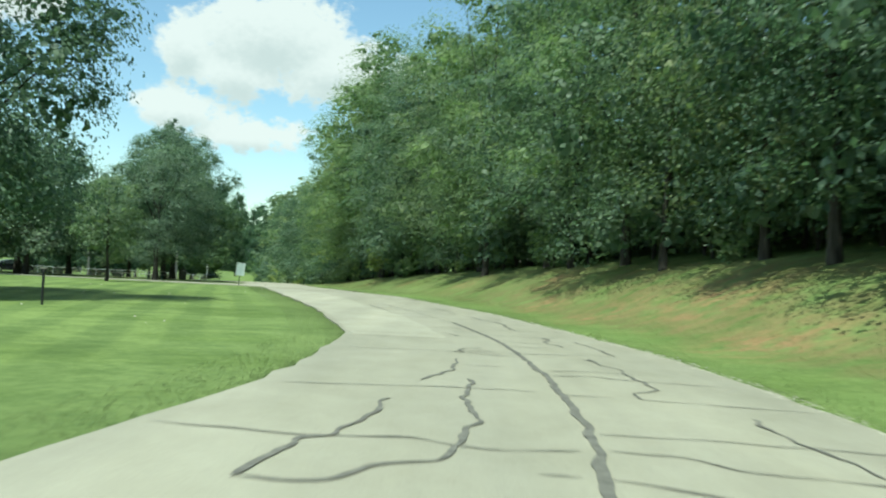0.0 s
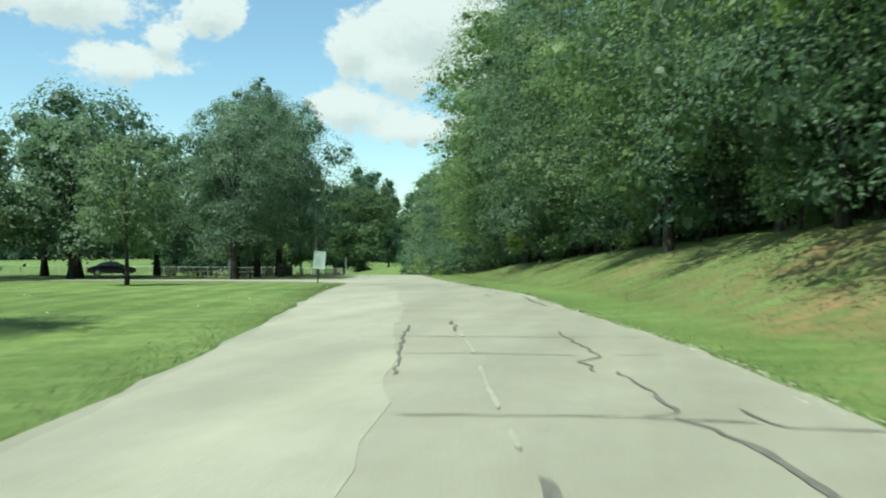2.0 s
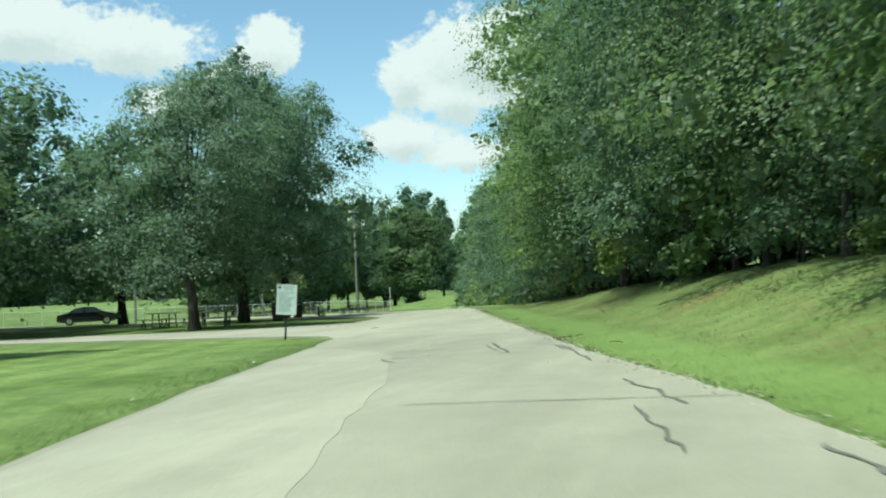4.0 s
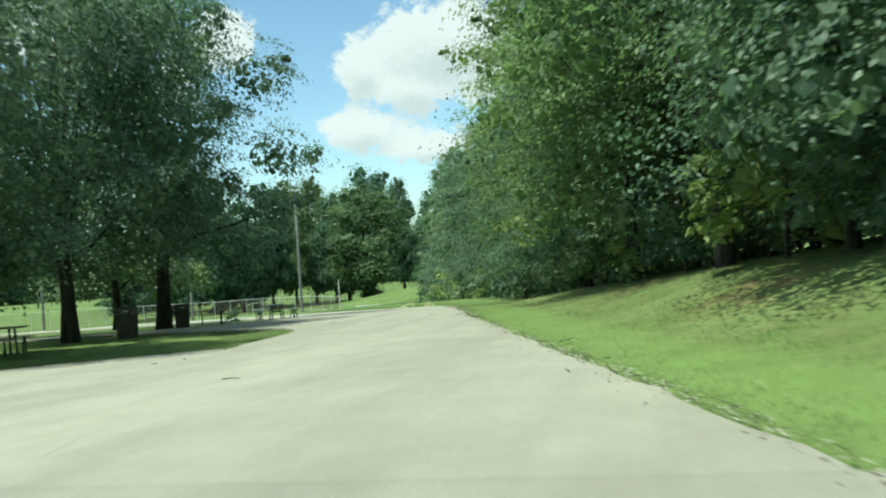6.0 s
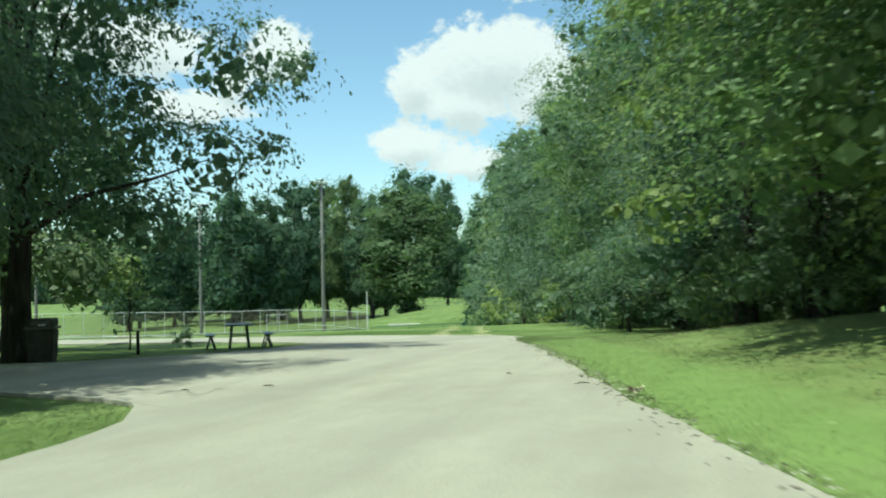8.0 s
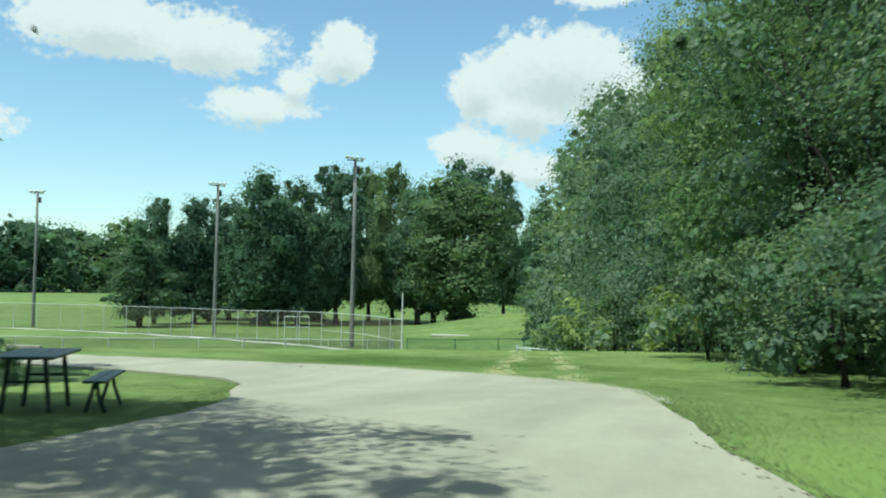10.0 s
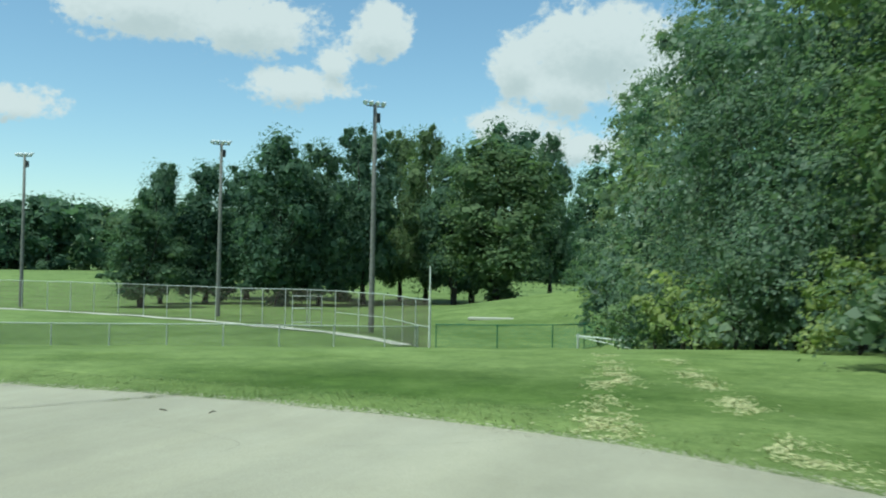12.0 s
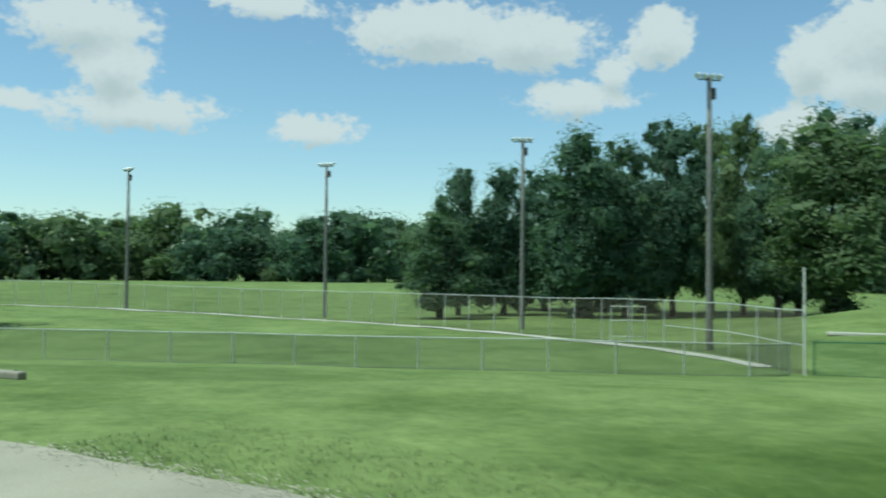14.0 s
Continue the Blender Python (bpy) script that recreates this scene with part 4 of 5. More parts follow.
CRACKS_B = [
    ("m", [(3.94, 7.7), (3.85, 6.16), (3.95, 5.34), (3.9, 4.8)]),
    ("m", [(3.29, 14.29), (3.36, 13.91), (3.32, 13.22), (3.57, 12.6), (3.48, 11.83), (3.49, 10.86), (3.53, 10.0), (3.4, 9.71), (3.16, 9.65), (3.1, 9.3), (3.13, 8.9)]),
    ("n", [(3.13, 8.9), (4.05, 8.65), (4.9, 8.42)]),
    ("n", [(2.36, 11.85), (3.01, 12.09), (3.74, 11.8)]),
    ("n", [(2.3, 11.08), (2.89, 11.37), (3.28, 11.04), (4.5, 10.7)]),
    ("n", [(2.26, 9.0), (2.81, 8.98)]),
    ("f", [(1.16, 12.17), (1.79, 12.21)]),
    ("m", [(2.35, 19.6), (3.0, 19.23), (3.14, 18.86), (2.95, 18.27), (3.0, 17.66), (3.15, 17.33), (3.18, 16.92)]),
    ("n", [(2.09, 17.68), (2.57, 17.65), (3.0, 17.66)]),
    ("n", [(2.16, 16.42), (2.61, 16.48), (2.86, 16.66)]),
    ("m", [(3.63, 18.8), (3.79, 17.3), (3.87, 15.9), (3.9, 15.2)]),
    ("m", [(3.19, 14.17), (3.3, 13.87)]),
    ("n", [(0.42, 21.64), (1.04, 21.62), (1.51, 21.6), (2.2, 21.79), (2.88, 21.83), (3.85, 22.0)]),
    ("f", [(0.94, 20.53), (1.34, 20.52), (1.93, 20.43)]),
]
CRACKS_C = [
    ("n", [(1.81, 19.77), (2.26, 19.75), (2.62, 19.71), (2.88, 19.56), (3.22, 19.64), (3.47, 19.89)]),
    ("m", [(3.04, 19.58), (3.1, 19.3), (3.11, 18.99)]),
    ("n", [(-1.3, 18.85), (-0.64, 18.9), (-0.19, 19.0), (0.5, 19.25)]),
    ("m", [(0.71, 19.94), (0.88, 19.81), (1.04, 19.42), (1.05, 19.21), (1.16, 18.97)]),
    ("w", [(1.8, 26.44), (2.03, 25.97), (2.25, 25.38), (2.41, 24.7), (2.46, 23.2), (2.58, 21.96)]),
    ("n", [(-0.29, 26.2), (0.41, 26.27), (1.0, 26.38), (1.62, 26.4), (2.4, 26.35)]),
    ("n", [(2.32, 26.96), (2.42, 26.59), (2.44, 26.28), (2.61, 26.15), (3.3, 26.2)]),
    ("m", [(1.37, 29.2), (1.77, 27.2), (1.72, 27.05), (1.88, 26.84), (1.79, 26.59), (1.58, 26.45)]),
    ("m", [(0.35, 34.4), (0.8, 32.2), (1.16, 30.5), (0.91, 30.12), (1.13, 29.1)]),
    ("m", [(-2.3, 35.2), (-1.8, 32.7), (-1.39, 30.95), (-0.87, 28.5)]),
    ("w", [(-1.8, 36.4), (-1.25, 34.0)]),
    ("n", [(-2.0, 32.9), (-0.6, 33.1), (1.8, 33.4)]),
    ("n", [(-1.4, 30.5), (-0.4, 30.7), (0.9, 30.7)]),
    ("n", [(1.3, 30.8), (1.9, 31.05)]),
]
CRACKS_D = [
    ("f", [(-2.9, 36.9), (-0.1, 36.9)]),
    ("n", [(-8.82, 60.14), (-8.38, 60.5), (-7.89, 60.79), (-7.42, 60.9), (-6.78, 60.75), (-6.12, 60.88)]),
    ("w", [(-6.93, 60.63), (-6.57, 59.46), (-6.3, 58.48), (-6.1, 58.15), (-6.0, 57.65), (-6.11, 57.33)]),
    ("m", [(-6.92, 59.97), (-6.57, 58.9), (-6.28, 58.13)]),
    ("f", [(-6.49, 57.99), (-6.19, 58.04)]),
    ("n", [(-6.11, 57.33), (-6.78, 57.17), (-7.41, 56.89), (-7.78, 56.6), (-8.1, 56.3)]),
    ("w", [(-8.12, 56.35), (-7.98, 56.08), (-7.85, 55.75), (-7.56, 55.43)]),
    ("n", [(-8.71, 58.51), (-8.07, 58.64), (-7.51, 58.75)]),
    ("w", [(-5.22, 59.42), (-4.77, 57.74), (-4.48, 56.45), (-4.26, 55.6), (-4.15, 55.12)]),
    ("m", [(-5.36, 59.46), (-5.07, 58.51), (-4.88, 57.8)]),
    ("f", [(-6.12, 60.04), (-5.91, 60.03), (-5.7, 60.1), (-5.63, 60.3)]),
    ("w", [(-3.4, 52.0), (-2.6, 49.5)]),
    ("n", [(-4.6, 44.0), (-2.0, 44.2), (-0.6, 44.6)]),
    ("w", [(-1.6, 47.2), (-1.1, 44.6), (-0.5, 42.0)]),
    ("n", [(-3.4, 39.6), (-1.4, 39.8), (0.4, 40.1)]),
    ("m", [(-3.1, 49.4), (-2.6, 46.8)]),
    ("n", [(-5.6, 49.6), (-3.6, 49.9), (-2.1, 50.1)]),
]
for i, (w, pts) in enumerate(CRACKS_A + CRACKS_B + CRACKS_C + CRACKS_D):
    decal("crack_seal", pts, WIDTH[w], 0.0595, TAR if w in "Wwmn" else TAR_OLD, road if pts[0][1] < 65 else road_end, jag=0.040 if w in "wm" else 0.024, seed=i)
# an open joint across the bend, with finer cracks beside it
CRACKS_E = [
    ("n", [(-30.6, 112.6), (-30.1, 113.3), (-29.5, 114.05), (-29.15, 114.8), (-28.8, 115.35), (-28.6, 115.75)]),
    ("h", [(-29.3, 113.85), (-28.9, 113.95), (-28.45, 113.8), (-28.0, 113.75), (-27.55, 113.65)]),
    ("h", [(-27.5, 113.6), (-26.9, 113.55), (-26.4, 113.3), (-26.1, 113.25), (-25.95, 113.05), (-25.85, 112.9), (-25.9, 112.5)]),
    ("h", [(-25.2, 113.3), (-24.4, 113.75), (-23.8, 114.35)]),
]
for i, (w, pts) in enumerate(CRACKS_E):
    decal("open_joint" if w == "n" else "hairline_crack", pts, WIDTH[w] * 0.6, 0.066, TAR_OLD, road_end, jag=0.03, seed=80 + i)
# worn centre line: pale broken streaks, then traces of yellow
for i, pts in enumerate([[(-1.15, 33.9), (-0.95, 33.0)], [(-0.8, 32.4), (-0.55, 31.4), (-0.38, 30.6)], [(-0.13, 29.4), (0.16, 28.0), (0.46, 26.6)], [(0.66, 25.75), (0.80, 25.1)]]):
    decal("pale_line", pts, 0.022, 0.062, PALE_LINE, road, jag=0.006, seed=60 + i)
for i, (a, b) in enumerate([((-7.4, 56.9), (-7.6, 57.6)), ((-7.9, 58.7), (-8.8, 62.0)), ((-9.1, 63.0), (-9.6, 64.6)), ((-6.85, 55.0), (-7.18, 56.1))]):
    decal("yellow_line", [a, b], 0.014, 0.064, YELLOW, road, jag=0.0, seed=50 + i)


def scatter(name, label, category, count, place, size, material, seed, flat=0.35, parent=None):
    """Many small angular chips lying on a surface, as one object."""
    rnd = np.random.RandomState(seed)
    tri = np.array([(1, 0, 0), (-0.5, 0.87, 0), (-0.5, -0.87, 0), (0, 0, 1.0)])
    faces = [(0, 1, 3), (1, 2, 3), (2, 0, 3)]
    out = []
    for _ in range(count):
        x, y, lift = place(rnd)
        s = size * rnd.uniform(0.4, 1.5)
        a = rnd.uniform(0, 6.28)
        st = rnd.uniform(0.6, 1.5)
        p = tri * (s * st, s / st, s * flat)
        c, q = math.cos(a), math.sin(a)
        p = np.stack([p[:, 0] * c - p[:, 1] * q + x, p[:, 0] * q + p[:, 1] * c + y, p[:, 2] + gz(x, y) + lift], -1)
        for f in faces:
            out.append(p[list(f)])
    ob = new(name, quads_mesh(name, np.concatenate(out), 3, material))
    return tagged(ob, label, category, kind="stuff")


def by_right_edge(lo, hi, a, b, lift):
    def place(r):
        y = r.uniform(lo, hi)
        return float(right_edge(y)) + r.triangular(a, (a + b) / 2, b), y, lift
    return place


def along_end(r):
    p = np.array([(-18.5, 108.6), (-19.2, 111.4), (-20.3, 113.1), (-22.8, 114.7), (-25.6, 115.5), (-27.5, 115.75), (-31.0, 115.65), (-34.0, 115.4)])
    t = r.uniform(0, 7)
    i = int(min(t, 6.99))
    q = p[i] + (p[i + 1] - p[i]) * (t - i) + r.normal(0, 0.13, 2)
    return q[0], q[1], 0.055


scatter("edge_grit", "pale limestone grit along the road's edge", "gravel", 2600, by_right_edge(2, 100, -0.22, 0.25, 0.05), 0.020, DUST, 3)
scatter("end_grit", "pale broken gravel along the bend's edge", "gravel", 5200, along_end, 0.012, DUST, 4)
scatter("leaf_litter", "dark fallen leaves and bark crumbs", "leaf litter", 260, by_right_edge(52, 100, -0.7, 0.5, 0.055), 0.018, TWIG, 5)
scatter("edge_litter", "brown leaf crumbs lying where the verge meets the asphalt", "leaf litter", 700, by_right_edge(50, 104, -0.3, 0.3, 0.055), 0.022, TWIG, 6)
scatter("fallen_leaves", "green wind-blown leaves at the road's edge", "leaves", 130, by_right_edge(60, 98, -0.35, 1.3, 0.075), 0.035, BLADE, 6, 0.5)


scatter("lawn_specks", "pale scraps and clover heads on the lawn", "litter", 60, lambda r: (r.uniform(-19, -3.5), r.uniform(8, 60), 0.03), 0.035, DUST, 8, 0.8)

rt = random.Random(5)
TWIGS = [(-13.9, 89.0), (-13.6, 89.0), (-13.5, 87.9), (-13.2, 88.4), (-18.0, 88.6), (-15.1, 90.4), (-18.9, 88.0), (-9.7, 76.1), (-8.4, 72.2), (-8.8, 70.8), (-17.0, 78.6), (-16.7, 76.2), (-16.9, 75.4), (-13.6, 71.7), (-5.5, 61.8), (-4.1, 59.6), (-3.95, 59.3), (-27.9, 114.5), (-27.3, 114.6), (-13.0, 87.3), (-13.3, 87.6)]
for i, (x, y) in enumerate(TWIGS):
    a, L = rt.uniform(0, 6.28), rt.uniform(0.04, 0.15) * (0.4 if y > 110 else 1.0)
    tw = thing("twig", x, y, 0, "dry brown twig lying on the asphalt", "twig", "twigs on the road", gz(x, y) + 0.072)
    pts = [(-L * math.cos(a), -L * math.sin(a), 0.0), (0.03 * math.sin(i), 0.04 * math.cos(i), 0.012), (L * math.cos(a), L * math.sin(a), 0.002)]
    raw("stem", *tube(pts, [0.006, 0.008, 0.003], 5), TWIG, tw)
    raw("side_shoot", *tube([pts[1], (0.4 * L * math.cos(a + 0.7), 0.4 * L * math.sin(a + 0.7), 0.02)], [0.004, 0.002], 4), TWIG, tw)


def leafy_spray(x, y, turn, dry):
    """A small broken-off spray of leaves lying at the road's edge."""
    s = thing("fallen_spray", x, y, turn, "wilted broken-off spray of leaves at the road's edge" if dry else "green broken-off spray of leaves at the road's edge", "leaves", "fallen sprays", gz(x, y) + 0.055)
    rnd = np.random.RandomState(int(abs(x * 31 + y * 17)))
    raw("stem", *tube([(-0.15, 0, 0.0), (0.0, 0.02, 0.02), (0.16, -0.02, 0.01)], [0.005, 0.004, 0.002], 5), TWIG, s)
    for sx in (-0.1, 0.08):
        raw("side_shoot", *tube([(sx, 0.02, 0.025), (sx + 0.1, 0.12 * (1 if sx > 0 else -1), 0.05)], [0.004, 0.002], 4), TWIG, s)
    c = np.column_stack([rnd.normal(0, 0.10, 34), rnd.normal(0, 0.06, 34), rnd.uniform(0.0, 0.05, 34)])
    for nm, part_of, mat in (("leaves", c[:22], LEAF_WOOD if not dry else TWIG), ("pale_leaves", c[22:], STRAW if dry else LEAF_PALE)):
        ob = new(nm, quads_mesh(nm, leaf_quads(part_of, np.tile((0, 0, 1.0), (len(part_of), 1)), 0.06, rnd), 4, mat))
        ob.parent = s
    return s


for x, y, a, dry in ((-5.45, 61.9, 20, True), (-5.2, 62.3, 80, False), (-9.3, 76.1, 40, False), (-13.2, 88.2, 60, True), (-5.6, 61.5, 100, True)):
    leafy_spray(x, y, a, dry)


# straw-pale wheel tracks that leave the bend towards the woods' edge
def straw_track(pts, seed):
    """Loose straw, in clumps of uneven size that thin out along the track."""
    rnd = np.random.RandomState(seed)
    p = resample(pts, 0.04)
    out = []
    for i, q in enumerate(p):
        far = i / len(p)
        clump = noise.noise(Vector((q[0] * 0.55 + 7 * seed, q[1] * 0.55, 3.1 * seed)))
        if clump < -0.32 + 0.2 * far:
            continue
        k = int(44 * (0.55 + 1.1 * clump) * (1 - 0.6 * far))
        for _ in range(max(0, k)):
            x, y = q + rnd.normal(0, 1, 2) * (0.20 - 0.06 * far, 0.2)
            if noise.noise(Vector((x * 2.3, y * 2.3, seed))) < -0.12:
                continue
            a, L = rnd.uniform(0, 6.28), rnd.uniform(0.012, 0.038)
            z = gz(x, y) + 0.012 + rnd.uniform(0, 0.025)
            dx, dy = math.cos(a) * L, math.sin(a) * L
            out += [(x - dx, y - dy, z), (x + dx, y + dy, z + 0.008), (x - dy * 0.25, y + dx * 0.25, z + 0.012)]
    ob = new("straw_track", quads_mesh("straw_track", np.array(out), 3, STRAW))
    return tagged(ob, "pale dry straw in a worn wheel track", "straw", kind="stuff")


straw_track([(-23.0, 115.2), (-23.2, 116.0), (-23.6, 118.0), (-24.1, 121.6), (-25.2, 126.2)], 1)
straw_track([(-20.6, 113.6), (-20.95, 114.4), (-21.3, 115.4), (-22.1, 119.6), (-22.7, 121.2), (-23.6, 125.0)], 2)


# ---------------------------------------------------------------- grass blades
def blades(name, label, points, tall, seed, material, wide=0.010):
    rnd = np.random.RandomState(seed)
    n = len(points)
    z = ground_z(points[:, 0], points[:, 1])
    base = np.column_stack([points, z - 0.01])
    a = rnd.uniform(0, 6.28, n)
    h = tall * rnd.uniform(0.5, 1.5, n)
    side = np.column_stack([np.cos(a), np.sin(a), np.zeros(n)]) * (wide * rnd.uniform(0.7, 1.5, n))[:, None]
    lean = np.column_stack([rnd.normal(0, 0.38, n) * h, rnd.normal(0, 0.38, n) * h, h])
    co = np.stack([base - side, base + side, base + lean], 1).reshape(-1, 3)
    ob = new(name, quads_mesh(name, co, 3, material))
    return tagged(ob, label, "grass", kind="stuff")


gr = np.random.RandomState(17)


def edge_points(n, edge, lo, hi, a, b, power=1.6):
    y = gr.uniform(lo, hi, n)
    d = a + (b - a) * gr.uniform(0, 1, n) ** power
    return np.column_stack([edge(y) + d, y])


right_turf = edge_points(95000, right_edge, 2, 108, 0.0, 3.0, 1.9)
blades("verge_grass", "bright green uncut verge grass beside the asphalt", right_turf, 0.042, 1, BLADE, 0.0045)
bank_turf = edge_points(50000, right_edge, 8, 106, 2.2, 7.5, 1.0)
blades("bank_grass", "rough half-dry grass on the bank", bank_turf, 0.055, 2, DRYBLADE, 0.008)
# uneven tufts that grow out over the asphalt's edge
tufts = edge_points(30000, right_edge, 3, 106, -0.26, 0.30, 0.7)
keep = [noise.noise(Vector((x * 1.3, y * 1.3, 5.0))) + 0.5 * noise.noise(Vector((x * 4.0, y * 4.0, 2.0))) > 0.52 - 2.0 * (x - float(right_edge(y))) for x, y in tufts]
blades("edge_tufts", "ragged green grass tufts along the asphalt's edge", tufts[np.array(keep)], 0.05, 4, BLADE, 0.006)
left_turf = edge_points(42000, left_edge, 2, 65.5, 0.03, -1.2, 4.0)
blades("lawn_edge_grass", "short green lawn edge overhanging the asphalt", left_turf, 0.044, 3, BLADE, 0.005)


def beside(pts, n, out, power=2.0):
    """Places on the left-hand side of a line, thinning out with the distance from it."""
    p = resample(pts, 0.1)
    t = np.gradient(p, axis=0)
    t /= np.linalg.norm(t, axis=1, keepdims=True) + 1e-9
    i = gr.randint(0, len(p), n)
    d = out * gr.uniform(-0.01, 1, n).clip(0) ** power
    return p[i] + np.stack([-t[i, 1], t[i, 0]], -1) * d[:, None] + gr.normal(0, 0.03, (n, 2))


bend_outer = [(-34.0, 115.45), (-31.0, 115.7), (-27.5, 115.8), (-25.6, 115.55), (-24.1, 115.15), (-22.8, 114.75), (-21.4, 114.05), (-20.3, 113.15), (-19.2, 111.45), (-18.5, 108.6), (-17.6, 104.4)]
tongue_edge = [(-24.0, 74.2), (-22.6, 74.9), (-20.1, 77.0), (-18.6, 79.4), (-17.6, 81.6), (-17.6, 84.4), (-18.0, 86.2), (-18.8, 87.3), (-21.4, 87.8), (-24, 88.7)]
tip_edge = [(-29.5, 94.0), (-25.8, 95.5), (-23.3, 99.3), (-23.5, 101.5), (-24.0, 104), (-24.8, 106.0), (-25.7, 107.3), (-26.3, 108.6), (-27.1, 110.3), (-28.1, 110.9), (-29.2, 111.4), (-31, 111.9)]
corner_edge = [(-12.7, 65.6), (-13.4, 66.6), (-15.7, 67.3), (-20.1, 67.9), (-27, 68.2)]
island_turf = np.concatenate([beside(bend_outer, 30000, 1.8, 2.4), beside(tongue_edge, 26000, 2.2), beside(tip_edge, 22000, 2.2), beside([(x, y) for x, y in corner_edge[::-1]], 9000, 1.6)])
blades("island_grass", "mown grass on the islands and beyond the bend", island_turf, 0.034, 4, BLADE, 0.005)
joint_line = resample([(-29.0, 114.95), (-28.8, 115.35), (-28.6, 115.8)], 0.02)
joint_turf = joint_line[gr.randint(0, len(joint_line), 900)] + gr.normal(0, 0.025, (900, 2))
joint_turf = joint_turf[(np.sin(joint_turf[:, 1] * 17) > -0.2)]
blades("joint_grass", "small grass tufts in the asphalt joint", joint_turf, 0.075, 9, BLADE, 0.004)
tufts = beside(bend_outer, 4000, 9.0, 1.15)
tuft_turf = np.repeat(tufts, 11, axis=0) + gr.normal(0, 0.22, (4000 * 11, 2))
blades("tufted_grass", "uneven tufts of mown grass beyond the bend", tuft_turf, 0.020, 7, BLADE, 0.004)


# ---------------------------------------------------------------- sign beside the drive
def park_sign(x, y):
    s = thing("park_sign", x, y, 14, "white rules board on a single black leaning post by the drive", "sign")
    s.matrix_basis = pose(x - 0.10, y, gz(x, y), 0, 4.6, 14)
    part("panel", box(BM(), 0, 0, 1.22, 0.60, 0.03, 0.90, 0.006), SIGNWHITE, s)
    b = BM()
    for xx, zz, sx, sz in ((0, 1.668, 0.61, 0.018), (0, 0.772, 0.61, 0.018), (-0.299, 1.22, 0.018, 0.90), (0.299, 1.22, 0.018, 0.90)):
        box(b, xx, 0, zz, sx, 0.042, sz, 0.004)
    part("frame", b, STEEL, s, "thin bright metal edge")
    part("post", box(BM(), 0, 0.045, 0.55, 0.055, 0.055, 1.5, 0.008), POSTBLACK, s)
    part("emblem", box(BM(), -0.215, -0.0195, 1.585, 0.075, 0.006, 0.085, 0.002), SIGNINK, s, "small dark square emblem")
    part("heading_bar", box(BM(), 0.06, -0.0195, 1.60, 0.36, 0.006, 0.03), SIGNGREY, s, "unreadable heading line")
    part("heading_bar", box(BM(), 0.04, -0.0195, 1.55, 0.30, 0.006, 0.022), SIGNFAINT, s, "unreadable heading line")
    rr = random.Random(2)
    for i in range(15):
        w = rr.uniform(0.28, 0.48)
        part("text_bar", box(BM(), -0.24 + w / 2, -0.0195, 1.47 - i * 0.042, w, 0.006, 0.013), SIGNFAINT, s)
    return s


park_sign(-14.3, 65.8)


def lawn_post(x, y):
    s = thing("marker_post", x, y, 0, "short dark marker post with a small cap on the lawn", "post")
    part("shaft", box(BM(), 0, 0, 0.44, 0.06, 0.06, 0.92, 0.008), POSTBLACK, s)
    part("cap", box(BM(), 0, 0, 0.93, 0.13, 0.12, 0.12, 0.015), POSTBLACK, s)
    part("cap_roof", box(BM(), 0, 0, 1.005, 0.16, 0.14, 0.03, 0.008), BENCHWOOD, s)
    return s


lawn_post(-10.3, 24.2)


# ---------------------------------------------------------------- picnic ground
def litter_bin(x, y, turn):
    s = thing("litter_bin", x, y, turn, "dark brown square litter bin with a hooded lid", "bin")
    b = BM()
    m = Matrix.Translation((0, 0, 0.40))
    r = bmesh.ops.create_cone(b, cap_ends=True, segments=4, radius1=0.37, radius2=0.43, depth=0.80, matrix=m @ Matrix.Rotation(radians(45), 4, "Z"))
    bmesh.ops.bevel(b, geom=list(b.edges), offset=0.03, segments=2, affect="EDGES")
    part("body", b, BINBROWN, s)
    part("lid_rim", box(BM(), 0, 0, 0.83, 0.68, 0.68, 0.07, 0.02), BINLID, s)
    part("lid_hood", box(BM(), 0, 0, 0.955, 0.60, 0.60, 0.19, 0.05), BINBROWN, s)
    part("flap", box(BM(), 0, -0.302, 0.945, 0.36, 0.012, 0.10, 0.004), BINLID, s, "paler push flap")
    part("sticker", box(BM(), 0.06, -0.313, 0.90, 0.16, 0.006, 0.035), WHITEPAINT, s, "small white sticker")
    return s


litter_bin(-24.6, 87.2, 15)
litter_bin(-27.2, 95.75, 25)


